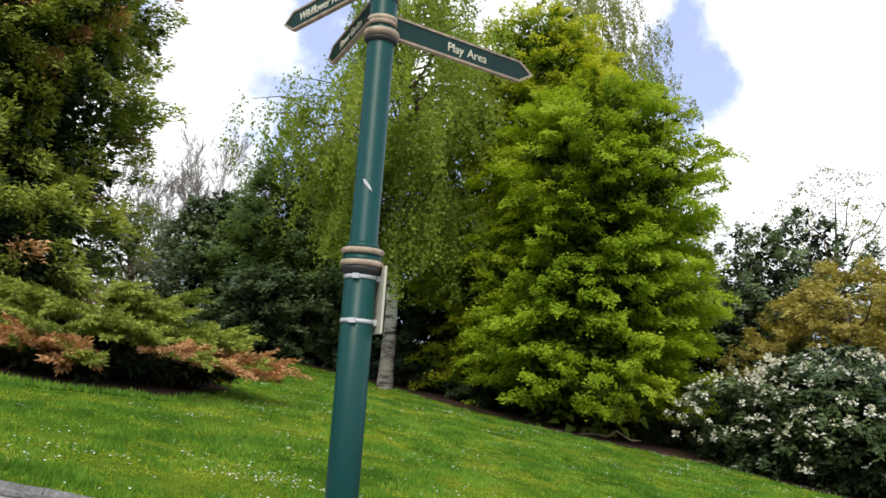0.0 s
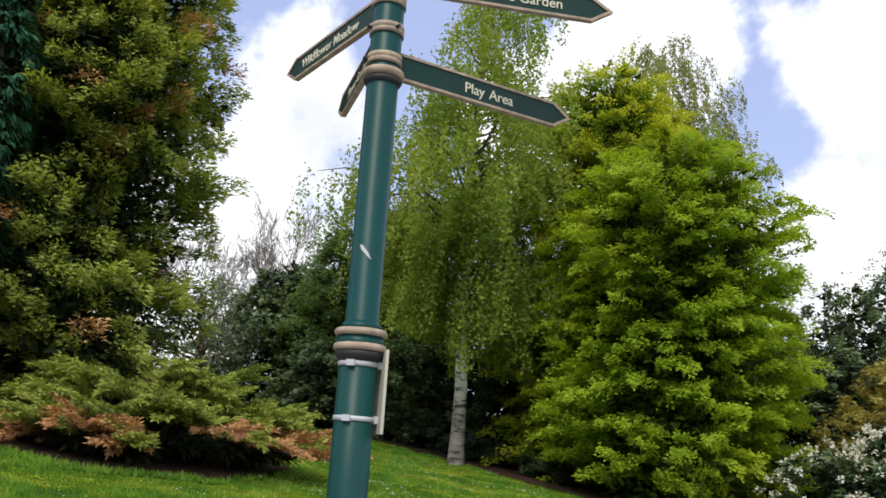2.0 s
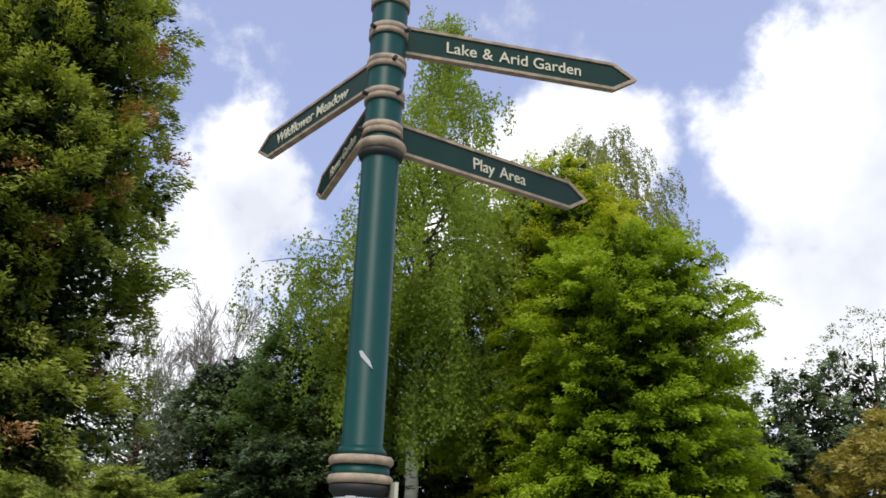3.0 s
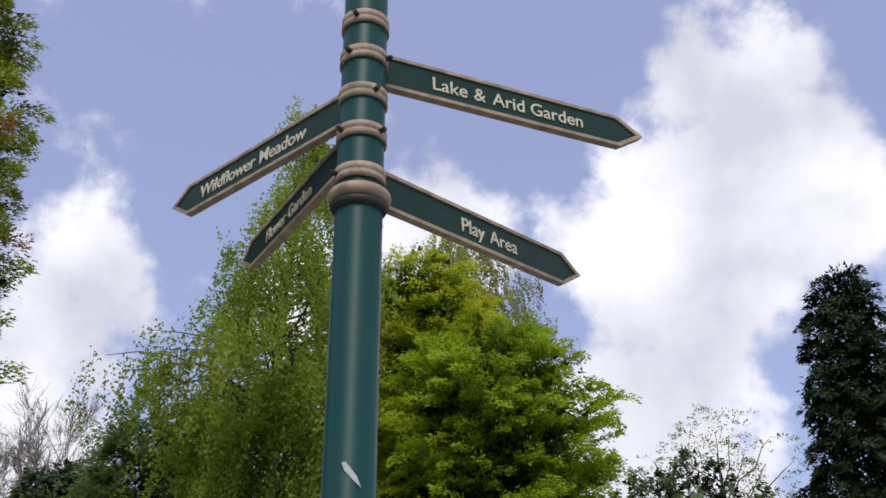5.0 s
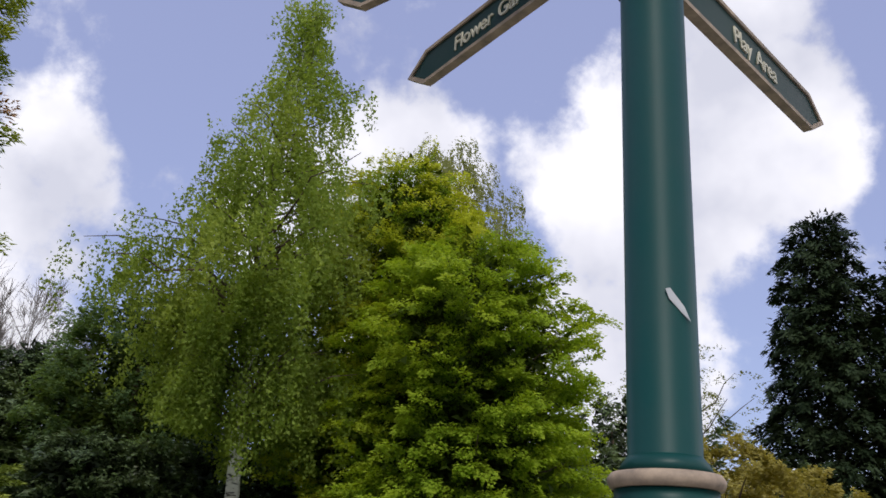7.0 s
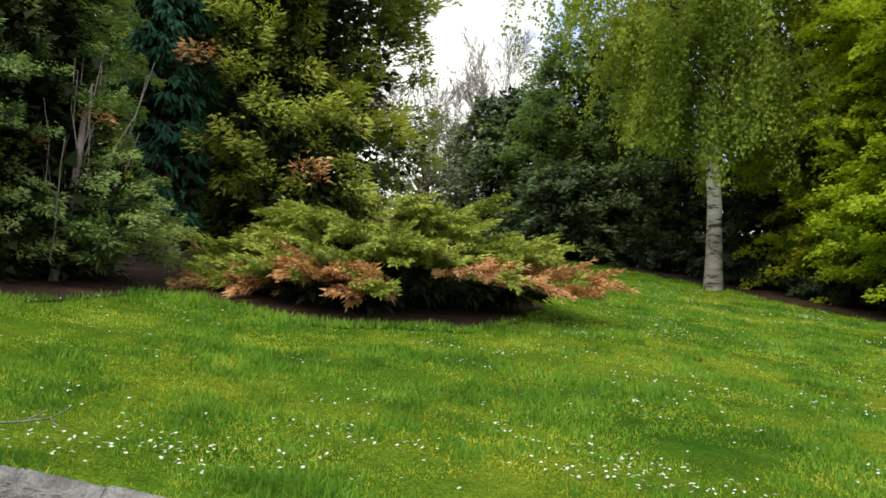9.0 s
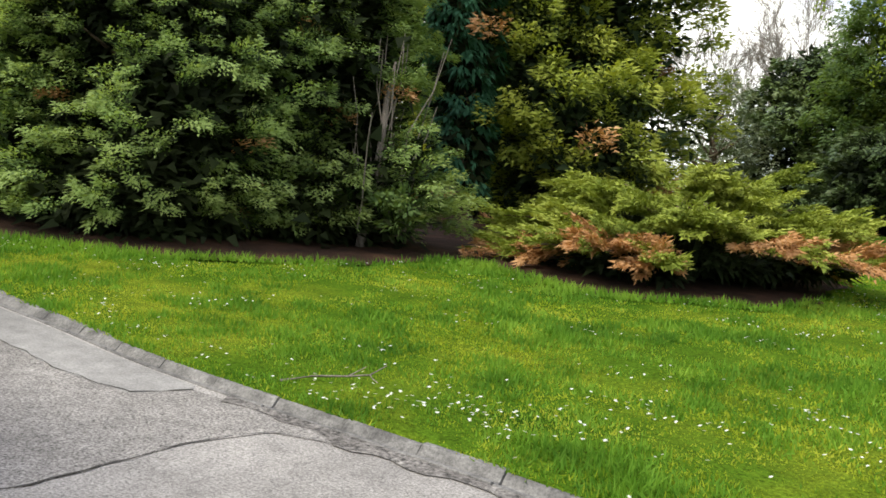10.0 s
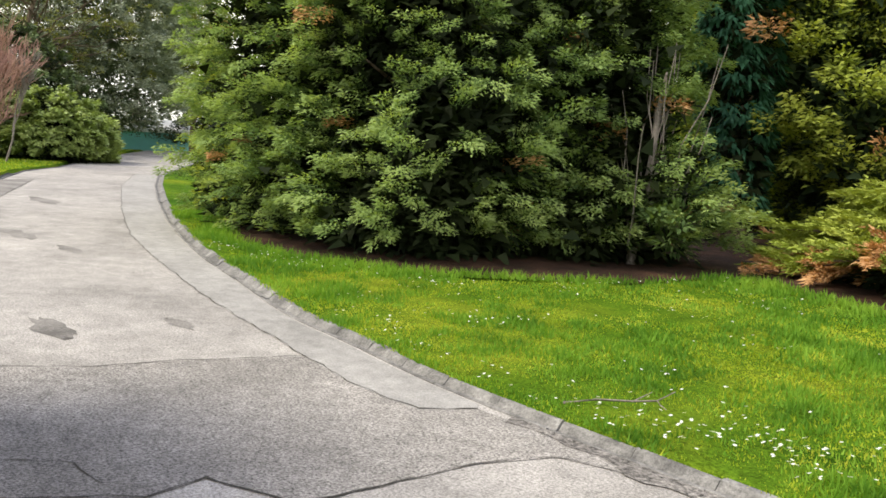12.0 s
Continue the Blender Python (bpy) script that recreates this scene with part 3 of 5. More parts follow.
def lay_kerb(name, label, fn, x_from, x_to, side, rng, profile, pitch, mat):
    """Concrete stones laid end to end along the road's edge, each cut to its joints."""
    kerb = tagged(new(name), label, "kerb", kind="structure")
    fine = [(x, float(fn(x))) for x in np.arange(x_from, x_to, 0.01)]
    marks, run = [fine[0]], 0.0
    for (xa, ya), (xb, yb) in zip(fine, fine[1:]):
        run += math.hypot(xb - xa, yb - ya)
        if run >= pitch:
            marks.append((xb, yb))
            run = 0.0
    ways = []
    for i in range(len(marks)):
        (xa, ya), (xb, yb) = marks[max(i - 1, 0)], marks[min(i + 1, len(marks) - 1)]
        d = math.hypot(xb - xa, yb - ya)
        ways.append((-(yb - ya) / d * side, (xb - xa) / d * side))
    n = len(profile)
    for i in range(len(marks) - 1):
        (xa, ya), (xb, yb) = marks[i], marks[i + 1]
        verts = []
        drop, shift = rng.normal(0, 0.003), rng.normal(0, 0.003)
        for s in (0.008, 0.992):
            px, py = xa + (xb - xa) * s, ya + (yb - ya) * s
            ox = ways[i][0] + (ways[i + 1][0] - ways[i][0]) * s
            oy = ways[i][1] + (ways[i + 1][1] - ways[i][1]) * s
            tip = drop + rng.normal(0, 0.0015)
            verts += [(px + ox * (y + shift), py + oy * (y + shift), float(rise(px, py)) + z + tip) for y, z in profile]
        faces = [(k, (k + 1) % n, n + (k + 1) % n, n + k) for k in range(n)]
        faces += [tuple(range(n)), tuple(range(2 * n - 1, n - 1, -1))]
        mesh_from("kerb_stone", verts, faces, mat, kerb)
    return kerb


lay_kerb("kerb_lawn", "dished grey concrete kerb stones along the lawn", lambda x: kerb_y(x) + 0.045, -30, 6, 1, np.random.default_rng(1), KERB_PROFILE, 0.455, M_CONCRETE)
lay_kerb("kerb_verge", "grey concrete drainage channel beside the road", edge_y, -30, -5.0, -1, np.random.default_rng(2), CHANNEL_PROFILE, 0.455, M_DRAIN)

# needle litter under the conifers
BED = [(-15.6, 9.2), (-14.4, 8.1), (-12.2, 7.06), (-11.05, 7.0), (-10.3, 7.3), (-9.36, 7.75), (-8.5, 8.95), (-8.06, 9.6), (-7.9, 10.8), (-7.4, 11.3), (-7.0, 10.95), (-6.0, 10.6), (-5.38, 10.65),
       (-4.78, 11.3), (-4.1, 11.7), (-3.7, 13.4), (-3.7, 15.2), (-4.5, 17.5), (-6.0, 21.0), (-10, 24), (-16, 20), (-18, 13)]


def ragged(outline, rng, step=0.4, amount=0.05):
    out = []
    for (xa, ya), (xb, yb) in zip(outline, outline[1:] + outline[:1]):
        k = max(1, int(math.hypot(xb - xa, yb - ya) / step))
        for i in range(k):
            out.append((xa + (xb - xa) * i / k + rng.normal(0, amount), ya + (yb - ya) * i / k + rng.normal(0, amount)))
    return out


bed = sheet("planting_bed", ragged(BED, ROAD_RNG), M_SOIL, 0.052, None, "")
tagged(bed, "bare reddish brown needle litter under conifers", "soil", kind="structure")
WOOD = [(-8.5, 34.0), (-5.95, 30.7), (-3.9, 28.4), (-2.2, 27.1), (-0.3, 24.7), (1.1, 22.8), (2.6, 21.0), (4.1, 20.0), (5.6, 19.6), (6.9, 19.0), (8.0, 18.2), (9.2, 17.0), (12, 14.5), (26, 18), (32, 40), (0, 50), (-9, 44)]
wood = sheet("wood_floor", ragged(WOOD, ROAD_RNG), M_SOIL, 0.052, None, "")
tagged(wood, "shaded brown leaf litter beneath the trees", "soil", kind="structure")


# ---------------------------------------------------------------- trees and shrubs
def conifer(name, x, y, height, profile, label, leaf, seed, clumps=700, per=34, radius=0.30, length=0.12, width=0.045, lumps=0.3, skirt=0.4,
            inner=None, trunk_r=0.16, squash=0.55, droop=0.15, group="", squeeze=(1, 1), lift=0.25, shell=(0.72, 1.06), fan=0.7, depth=0, needles=9, tips=None, spray=None, core=(0.3, 0.78), rust=0.0, size=1.0):
    rng = np.random.default_rng(seed)
    z = float(lawn_z(x, y))
    t = thing(name, x, y, z, label, "tree", group)
    t.scale = (size, size, size)
    limb("trunk", bent(rng, (0, 0, -0.1), (0.1, 0.05, height * 0.95), 7, 0.04), np.linspace(trunk_r, 0.02, 8), M_BARK, t, 8)
    c, a = envelope(rng, clumps, height - skirt, profile, skirt, lumps, shell, seed * 1.3, squeeze, lift)
    if spray:
        q, along = fronds(rng, c, a, per, spray[0], spray[1], spray[2], length, width, droop, lift)
        dead = np.repeat(rng.uniform(size=len(c)) < rust, per)
        # Outer blades take the tip colour, paler as young growth and as if lit.
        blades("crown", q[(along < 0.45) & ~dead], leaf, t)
        blades("outer_growth", q[(along >= 0.45) & ~dead], tips or leaf, t, "outer growth in a paler young, lit tone")
        if rust:
            blades("browned_growth", q[dead], L_RUST, t, "browned dead sprays")
        clumps = 0
        c, a = c[:1], a[:1]
    r = radius * rng.uniform(0.6, 1.35, len(c))
    count = max(4, per // 9)
    c, a, outer = tufts(rng, c, a, count, r, squash)
    # Upper outer tufts take the tip colour, so lit tops are partly painted.
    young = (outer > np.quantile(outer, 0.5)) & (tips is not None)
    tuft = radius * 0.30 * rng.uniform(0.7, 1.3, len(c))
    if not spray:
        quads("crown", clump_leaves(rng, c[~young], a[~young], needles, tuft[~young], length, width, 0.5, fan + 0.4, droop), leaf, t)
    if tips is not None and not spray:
        quads("outer_growth", clump_leaves(rng, c[young], a[young], needles, tuft[young], length, width, 0.5, fan + 0.4, droop), tips, t, "outer growth in a paler young, lit tone")
    # Dark core leaves paint the shade in gaps between the boughs.
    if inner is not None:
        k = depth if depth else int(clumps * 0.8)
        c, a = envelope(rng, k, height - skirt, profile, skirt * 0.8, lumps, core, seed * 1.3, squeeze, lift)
        blades("shade_crown", clump_leaves(rng, c, a, 22, min(radius * 1.2, 0.5), 0.2, 0.11, 0.8, 0.5, 0.1), inner, t)
    # Near-black clumps added at the foot to stand in for shade under the skirt.
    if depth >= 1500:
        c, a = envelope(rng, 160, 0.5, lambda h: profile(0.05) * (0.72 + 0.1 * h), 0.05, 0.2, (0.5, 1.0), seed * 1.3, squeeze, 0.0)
        blades("skirt_shade", clump_leaves(rng, c, a, 12, 0.28, 0.2, 0.08, 0.8, 0.4, 0.3), inner, t)
    for k in range(10):
        ang, h = rng.uniform(0, 6.28), rng.uniform(0.08, 0.7)
        rr = profile(h) * 0.8
        zz = skirt + h * (height - skirt)
        limb("branch", bent(rng, (0, 0, zz - 0.2), (math.cos(ang) * rr * squeeze[0], math.sin(ang) * rr * squeeze[1], zz + 0.1), 4, 0.1), np.linspace(0.04, 0.012, 5), M_BARK, t, 5)
    return t


CYPRESS_SHAPE = interp_profile((0, 1.0), (0.06, 1.05), (0.3, 1.0), (0.6, 0.92), (0.85, 0.6), (1, 0.1))


def scaled(profile, r):
    return lambda h: profile(h) * r


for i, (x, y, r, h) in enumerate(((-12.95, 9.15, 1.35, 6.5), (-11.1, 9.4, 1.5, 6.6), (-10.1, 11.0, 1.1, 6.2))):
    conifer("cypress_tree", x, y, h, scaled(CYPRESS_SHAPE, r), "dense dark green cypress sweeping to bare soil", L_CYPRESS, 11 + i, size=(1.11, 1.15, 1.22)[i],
            clumps=1100, per=190, rust=0.03, radius=0.42, spray=(0.44, 0.17, 0.03), tips=T_CYPRESS, length=0.062, width=0.02, lumps=0.5, skirt=0.14, depth=1500, core=(0.2, 0.72), droop=0.3, lift=0.25, shell=(0.62, 0.98), inner=L_SHADE_IN, group="cypresses beside the road")
conifer("golden_cypress", -15.3, 9.0, 2.4, scaled(CYPRESS_SHAPE, 0.55), "small golden green conifer at the road bend", L_GOLD, 21, tips=T_GOLD, clumps=260, per=40, radius=0.2, length=0.1, width=0.045, inner=L_SHADE_IN, skirt=0.15)
GOLD_SHAPE = interp_profile((0, 1.6), (0.1, 1.8), (0.24, 1.7), (0.33, 1.85), (0.42, 2.1), (0.5, 1.5), (0.68, 1.35), (0.82, 1.1), (0.94, 0.6), (1, 0.1))
# Both false cypresses get a dark core that paints shade behind the boughs.
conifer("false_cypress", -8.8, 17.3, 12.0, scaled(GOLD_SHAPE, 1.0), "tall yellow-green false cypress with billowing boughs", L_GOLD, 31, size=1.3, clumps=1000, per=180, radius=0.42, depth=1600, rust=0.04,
        spray=(0.6, 0.24, 0.07), tips=T_GOLD, length=0.11, width=0.04, lumps=0.45, skirt=0.4, inner=L_SPRUCE_AND_SHADE, trunk_r=0.25, droop=0.25, lift=0.3, shell=(0.6, 0.95), core=(0.2, 0.8))
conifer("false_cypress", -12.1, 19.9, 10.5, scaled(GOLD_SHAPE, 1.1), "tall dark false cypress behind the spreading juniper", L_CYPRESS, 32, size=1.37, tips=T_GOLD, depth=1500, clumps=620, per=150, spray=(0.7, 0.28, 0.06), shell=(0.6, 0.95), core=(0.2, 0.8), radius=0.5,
        length=0.12, width=0.05, lumps=0.4, skirt=0.4, inner=L_SPRUCE_AND_SHADE, trunk_r=0.25)
conifer("column_cypress", -9.5, 14.4, 6.5, scaled(interp_profile((0, 0.5), (0.1, 0.8), (0.7, 1.0), (1, 0.3)), 0.42), "narrow blue-green column of hanging foliage", L_COLUMN, 33, size=1.29, clumps=420, per=30,
        radius=0.16, length=0.16, width=0.04, lumps=0.15, skirt=0.6, droop=1.2, lift=-0.6, inner=L_SHADE_IN)


def bare_stems(x, y):
    """A clump of thin bare shoots round a leaning trunk."""
    rng = np.random.default_rng(35)
    t = thing("stemmy_cypress", x, y, float(lawn_z(x, y)), "leaning bare trunk with a sheaf of thin shoots", "tree")
    t.scale = (1.1, 1.1, 1.1)
    limb("trunk", [(-0.25, 0, -0.05), (-0.15, 0, 0.6), (0.0, 0, 1.1), (0.08, 0, 1.7), (0.12, 0.1, 2.2)], [0.06, 0.05, 0.045, 0.035, 0.015], M_TWIG, t, 8, "pale leaning trunk")
    for k in range(24):
        o = rng.normal(0, 0.12, 2)
        s = rng.uniform(1.4, 2.6)
        limb("shoot", bent(rng, (o[0] - 0.1, o[1], 0.25), (o[0] * 2.5 + rng.normal(0.1, 0.25), o[1] * 2, s), 4, 0.08), np.linspace(0.012, 0.004, 5), M_TWIG, t, 4)
    c = rng.normal(0, 1, (26, 3)) * np.array([0.25, 0.2, 0.22]) + np.array([0.15, -0.1, 0.55])
    ax = unit(rng.normal(0, 1, (26, 3)) + np.array([0, -0.5, 0.6]))
    quads("foliage", clump_leaves(rng, c, ax, 60, 0.16, 0.09, 0.035), L_CYPRESS, t)
    return t


bare_stems(-8.75, 10.9)


def juniper(x, y, turn, half, depth, height):
    """A low juniper of arching tiers, browned along its outer fringe."""
    rng = np.random.default_rng(41)
    z = float(lawn_z(x, y))
    t = thing("spreading_juniper", x, y, z, "wide spreading juniper with browned outer branches on the lawn", "shrub")
    t.rotation_euler = (0, 0, turn)
    t.scale = (1.3, 1.3, 1.3)
    green, rust, dark = [], [], []
    for k in range(150):
        ang = rng.uniform(0, 2 * math.pi)
        tier = rng.choice([0.0, 0.0, 0.3, 0.3, 0.6, 0.95]) + rng.normal(0, 0.03)
        reach = (1.0 - 0.6 * max(tier, 0.0)) * rng.uniform(0.8, 1.06)
        tip = np.array([math.cos(ang) * half * reach, math.sin(ang) * depth * reach, 0.2 + tier * (height - 0.25) + 0.1 * math.sin(5 * ang + 9 * tier) + rng.normal(0, 0.03)])
        root = np.array([tip[0] * 0.1, tip[1] * 0.1, 0.08 + max(tier, 0.0) * height * 0.5])
        pts = bent(rng, root, tip, 6, 0.05, -0.05)
        limb("branch", pts, np.linspace(0.035, 0.008, 7), M_BARK, t, 5)
        p = np.array(pts)
        m = 9
        out = unit((tip - root) * np.array([1, 1, 0.0]))
        side = np.array([-out[1], out[0], 0])
        s = rng.uniform(0.5, 1.0, m)
        base = np.stack([np.interp(s, np.linspace(0, 1, 7), p[:, i]) for i in range(3)], 1)
        a = unit(np.repeat(out[None], m, 0) + side * rng.normal(0, 0.55, (m, 1)))
        q, along = fronds(rng, base, a, 150, 0.42, 0.075, 0.014, 0.07, 0.022, 0.12, 0.22)
        front = math.sin(ang) < 0.45
        (rust if tier < 0.12 and front and rng.uniform() < 0.62 else green).append(q)
        # Near-black inner sprays paint the shade between the tiers.
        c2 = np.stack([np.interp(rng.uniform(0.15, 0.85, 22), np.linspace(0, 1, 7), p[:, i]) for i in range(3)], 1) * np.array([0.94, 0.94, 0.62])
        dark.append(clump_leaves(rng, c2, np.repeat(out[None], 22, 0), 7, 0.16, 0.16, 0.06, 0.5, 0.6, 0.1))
    blades("foliage", np.concatenate(green), L_JUNIPER, t)
    blades("browned_foliage", np.concatenate(rust), L_RUST, t, "dead orange-brown foliage")
    blades("shade_core", np.concatenate(dark), L_SHADE_IN, t)
    return t


juniper(-5.65, 13.6, radians(14), 2.15, 1.95, 0.95)


def birch(x, y, height):
    rng = np.random.default_rng(51)
    z = float(lawn_z(x, y))
    t = thing("silver_birch", x, y, z, "weeping silver birch in fresh leaf on the lawn edge", "tree")
    t.scale = (1.7, 1.7, 1.7)
    stem = [(0, 0, -0.1), (0.01, 0, 0.5), (0.02, 0, 1.2), (-0.02, 0.02, 2.0), (0.0, 0.0, 3.2), (-0.06, 0.05, 4.8), (0.05, 0.0, 6.6), (0.2, 0, 8.4), (0.3, 0, height)]
    limb("trunk", stem, [0.15, 0.12, 0.105, 0.09, 0.075, 0.06, 0.04, 0.022, 0.006], M_BIRCH, t, 12, "white birch bark with dark scars")
    s = np.array(stem)
    strands = []
    width = interp_profile((0, 1.6), (0.1, 2.05), (0.3, 2.2), (0.5, 1.95), (0.7, 1.35), (0.85, 0.85), (0.95, 0.45), (1, 0.1))
    for k in range(150):
        f = rng.uniform(0.0, 1.0) ** 1.1
        z0 = 1.9 + f * (height - 2.2)
        base = np.array([np.interp(z0, s[:, 2], s[:, i]) for i in range(3)])
        ang = rng.uniform(0, 2 * math.pi)
        lobe = 1.0 + 0.55 * noise.noise(Vector((math.cos(ang) * 1.5, math.sin(ang) * 1.5, z0 * 0.6)))
        r = width(f) * rng.uniform(0.35, 1.02) * lobe
        tip = base + np.array([math.cos(ang) * r, math.sin(ang) * r, rng.uniform(0.2, 0.9) * (1.15 - f)])
        pts = bent(rng, base, tip, 5, 0.12, -0.1)
        limb("branch", pts, np.linspace(0.03 * (1.2 - f), 0.005, 6), M_BARK, t, 5)
        p = np.array(pts)
        for j in range(17 if f < 0.45 else 9):
            u = rng.uniform(0.3, 1.0) ** 0.7
            a = np.array([np.interp(u, np.linspace(0, 1, 6), p[:, i]) for i in range(3)]) + rng.normal(0, 0.13, 3)
            low = max(0.2, min(rng.uniform(0.3, 1.3) * (1.1 - 0.7 * f), a[2] - 1.15 - 0.75 * max(0.0, 0.3 - math.cos(ang))))
            n = int(80 * low)
            v = rng.uniform(0, 1, n) ** 0.8
            drift = rng.normal(0, 0.08, 2) + np.array([math.cos(ang), math.sin(ang)]) * 0.1
            c = a + np.stack([drift[0] * v, drift[1] * v, -low * v], 1) + rng.normal(0, 0.05, (n, 3))
            strands.append(c)
    c = np.concatenate(strands)
    n = len(c)
    D = unit(rng.normal(0, 0.7, (n, 3)) + np.array([0, 0, -0.8]))
    N = unit(rng.normal(0, 1, (n, 3)))
    L = rng.uniform(0.036, 0.066, n)
    blades("crown", leaf_quads(c, D, N, L * 1.25, L), L_BIRCH, t)
    return t


birch(-0.3, 24.0, 9.85)


def broadleaf(name, x, y, height, profile, label, leaf, seed, clumps=900, per=38, radius=0.42, length=0.09, width=0.055, lumps=0.3, skirt=0.5, trunk_r=0.18, droop=0.3,
              inner=None, group="", bark=None, squeeze=(1, 1), shell=(0.55, 1.05), squash=0.45, branches=18, flat=0.9, category="tree", lift=0.3, stems=1, depth=0, tips=None, spray=None, core=(0.2, 0.86), size=1.0):
    rng = np.random.default_rng(seed)
    z = float(lawn_z(x, y))
    t = thing(name, x, y, z, label, category, group)
    t.scale = (size, size, size)
    bark = bark or M_BARK
    for k in range(stems):
        o = rng.normal(0, 0.25, 2) if stems > 1 else (0, 0)
        limb("trunk" if stems == 1 else "stem", bent(rng, (o[0] * 0.3, o[1] * 0.3, -0.1), (o[0] * 3 * (stems > 1), o[1] * 3 * (stems > 1), height * 0.85), 7, 0.06), np.linspace(trunk_r, 0.02, 8), bark, t, 8)
    c, a = envelope(rng, clumps, height - skirt, profile, skirt, lumps, shell, seed * 0.7, squeeze, lift)
    if spray:
        q, along = fronds(rng, c, a, per, spray[0], spray[1], spray[2], length, width, droop, lift)
        # Blades towards the spray's end carry the young, painted-lit tip tone.
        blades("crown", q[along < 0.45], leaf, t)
        blades("outer_growth", q[along >= 0.45], tips or leaf, t, "outer growth in a paler young, lit tone")
    c, a, outer = tufts(rng, c, a, max(3, per // 9), radius * rng.uniform(0.6, 1.3, len(c)), squash)
    young = (outer > np.quantile(outer, 0.5)) & (tips is not None)
    if not spray:
        quads("crown", clump_leaves(rng, c[~young], a[~young], 9, radius * 0.36, length, width, 0.5, 0.7, droop, flat), leaf, t)
    if tips is not None and not spray:
        quads("outer_growth", clump_leaves(rng, c[young], a[young], 9, radius * 0.33, length, width, 0.5, 0.7, droop, flat), tips, t, "outer growth in a paler young, lit tone")
    # Darker core leaves carry the crown's inner shade in their colour.
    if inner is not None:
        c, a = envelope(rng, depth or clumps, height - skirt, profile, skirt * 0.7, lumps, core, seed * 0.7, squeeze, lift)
        blades("shade_crown", clump_leaves(rng, c, a, 14, min(radius * 1.2, 0.5), 0.2, 0.12, 0.7, 0.4, 0.2), inner, t)
    for k in range(branches):
        ang, h = rng.uniform(0, 6.28), rng.uniform(0.05, 0.9)
        rr = profile(h) * 0.9
        zz = skirt + h * (height - skirt)
        limb("branch", bent(rng, (0, 0, zz * 0.75), (math.cos(ang) * rr * squeeze[0], math.sin(ang) * rr * squeeze[1], zz), 5, 0.12), np.linspace(0.035, 0.008, 6), bark, t, 5)
    return t


ROUND = interp_profile((0, 0.85), (0.15, 0.98), (0.4, 1.0), (0.62, 0.95), (0.8, 0.82), (0.93, 0.58), (1, 0.2))
DOME = interp_profile((0, 0.85), (0.12, 1.0), (0.35, 1.0), (0.6, 0.85), (0.8, 0.58), (0.93, 0.3), (1, 0.05))
MOUND = interp_profile((0, 0.95), (0.3, 1.0), (0.6, 0.9), (0.85, 0.6), (1, 0.15))
# The core leaves' darker colour stands for shade within each crown.
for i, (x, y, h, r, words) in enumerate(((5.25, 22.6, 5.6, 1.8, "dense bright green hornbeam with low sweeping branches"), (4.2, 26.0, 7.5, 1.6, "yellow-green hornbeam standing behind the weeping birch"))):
    broadleaf("hornbeam", x, y, h, scaled(ROUND, r), words, L_BEECH, 61 + 7 * i, size=1.7, tips=(T_BEECH, T_YELLOW)[i], depth=900, clumps=950, per=200, radius=0.45, spray=(0.66, 0.2, 0.035), length=0.066, width=0.04, skirt=0.3, inner=L_BEECH_SHADE,
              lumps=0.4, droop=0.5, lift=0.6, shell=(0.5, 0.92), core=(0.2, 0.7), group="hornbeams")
broadleaf("tall_birch", 8.3, 35.2, 12.6, scaled(interp_profile((0, 0.5), (0.3, 0.9), (0.6, 1.0), (0.85, 0.75), (1, 0.3)), 2.5), "tall thinly leafed birch behind the hornbeam", L_REAR, 62, size=1.5, clumps=1300, per=60,
          radius=0.5, spray=(0.5, 0.14, 0.1), length=0.1, width=0.06, skirt=2.0, shell=(0.2, 1.05), droop=1.9, branches=70)
broadleaf("olive_maple", -3.1, 31.5, 5.2, scaled(interp_profile((0, 0.7), (0.3, 1.0), (0.6, 0.95), (0.85, 0.65), (1, 0.2)), 1.9), "soft olive-green maple between holly and birch", L_CYPRESS, 60, size=1.5, clumps=420, per=100, spray=(0.55, 0.2, 0.08), radius=0.5, length=0.1, width=0.06, skirt=0.4, shell=(0.5, 1.08), inner=L_BEECH_SHADE)
broadleaf("evergreen_hedge", 1.7, 29.5, 2.6, scaled(MOUND, 1.9), "dark evergreen hedge behind the birch", L_DARK, 63, size=1.6, tips=T_DARK, spray=(0.32, 0.17, 0.05), droop=0.25, clumps=525, per=70, radius=0.3, length=0.137, width=0.050, skirt=0.05, category="hedge",
          squeeze=(1.5, 0.8), inner=L_SHADE_IN, branches=4)
broadleaf("evergreen_hedge", 10.0, 27.5, 3.2, scaled(MOUND, 2.0), "dark evergreen hedge behind the hornbeam", L_DARK, 64, size=1.7, tips=T_DARK, spray=(0.32, 0.17, 0.05), droop=0.25, clumps=525, per=70, radius=0.3, length=0.137, width=0.050, skirt=0.05, category="hedge",
          squeeze=(1.8, 0.8), inner=L_SHADE_IN, branches=4)
broadleaf("rhododendron", -3.6, 29.6, 1.95, scaled(MOUND, 1.55), "rounded dark glossy rhododendron bush at the lawn edge", L_DARK, 65, size=1.5, tips=T_DARK, spray=(0.32, 0.17, 0.05), droop=0.25, clumps=487, per=70, radius=0.24, length=0.126, width=0.050, skirt=0.05, category="shrub",
          inner=L_SHADE_IN, branches=4)
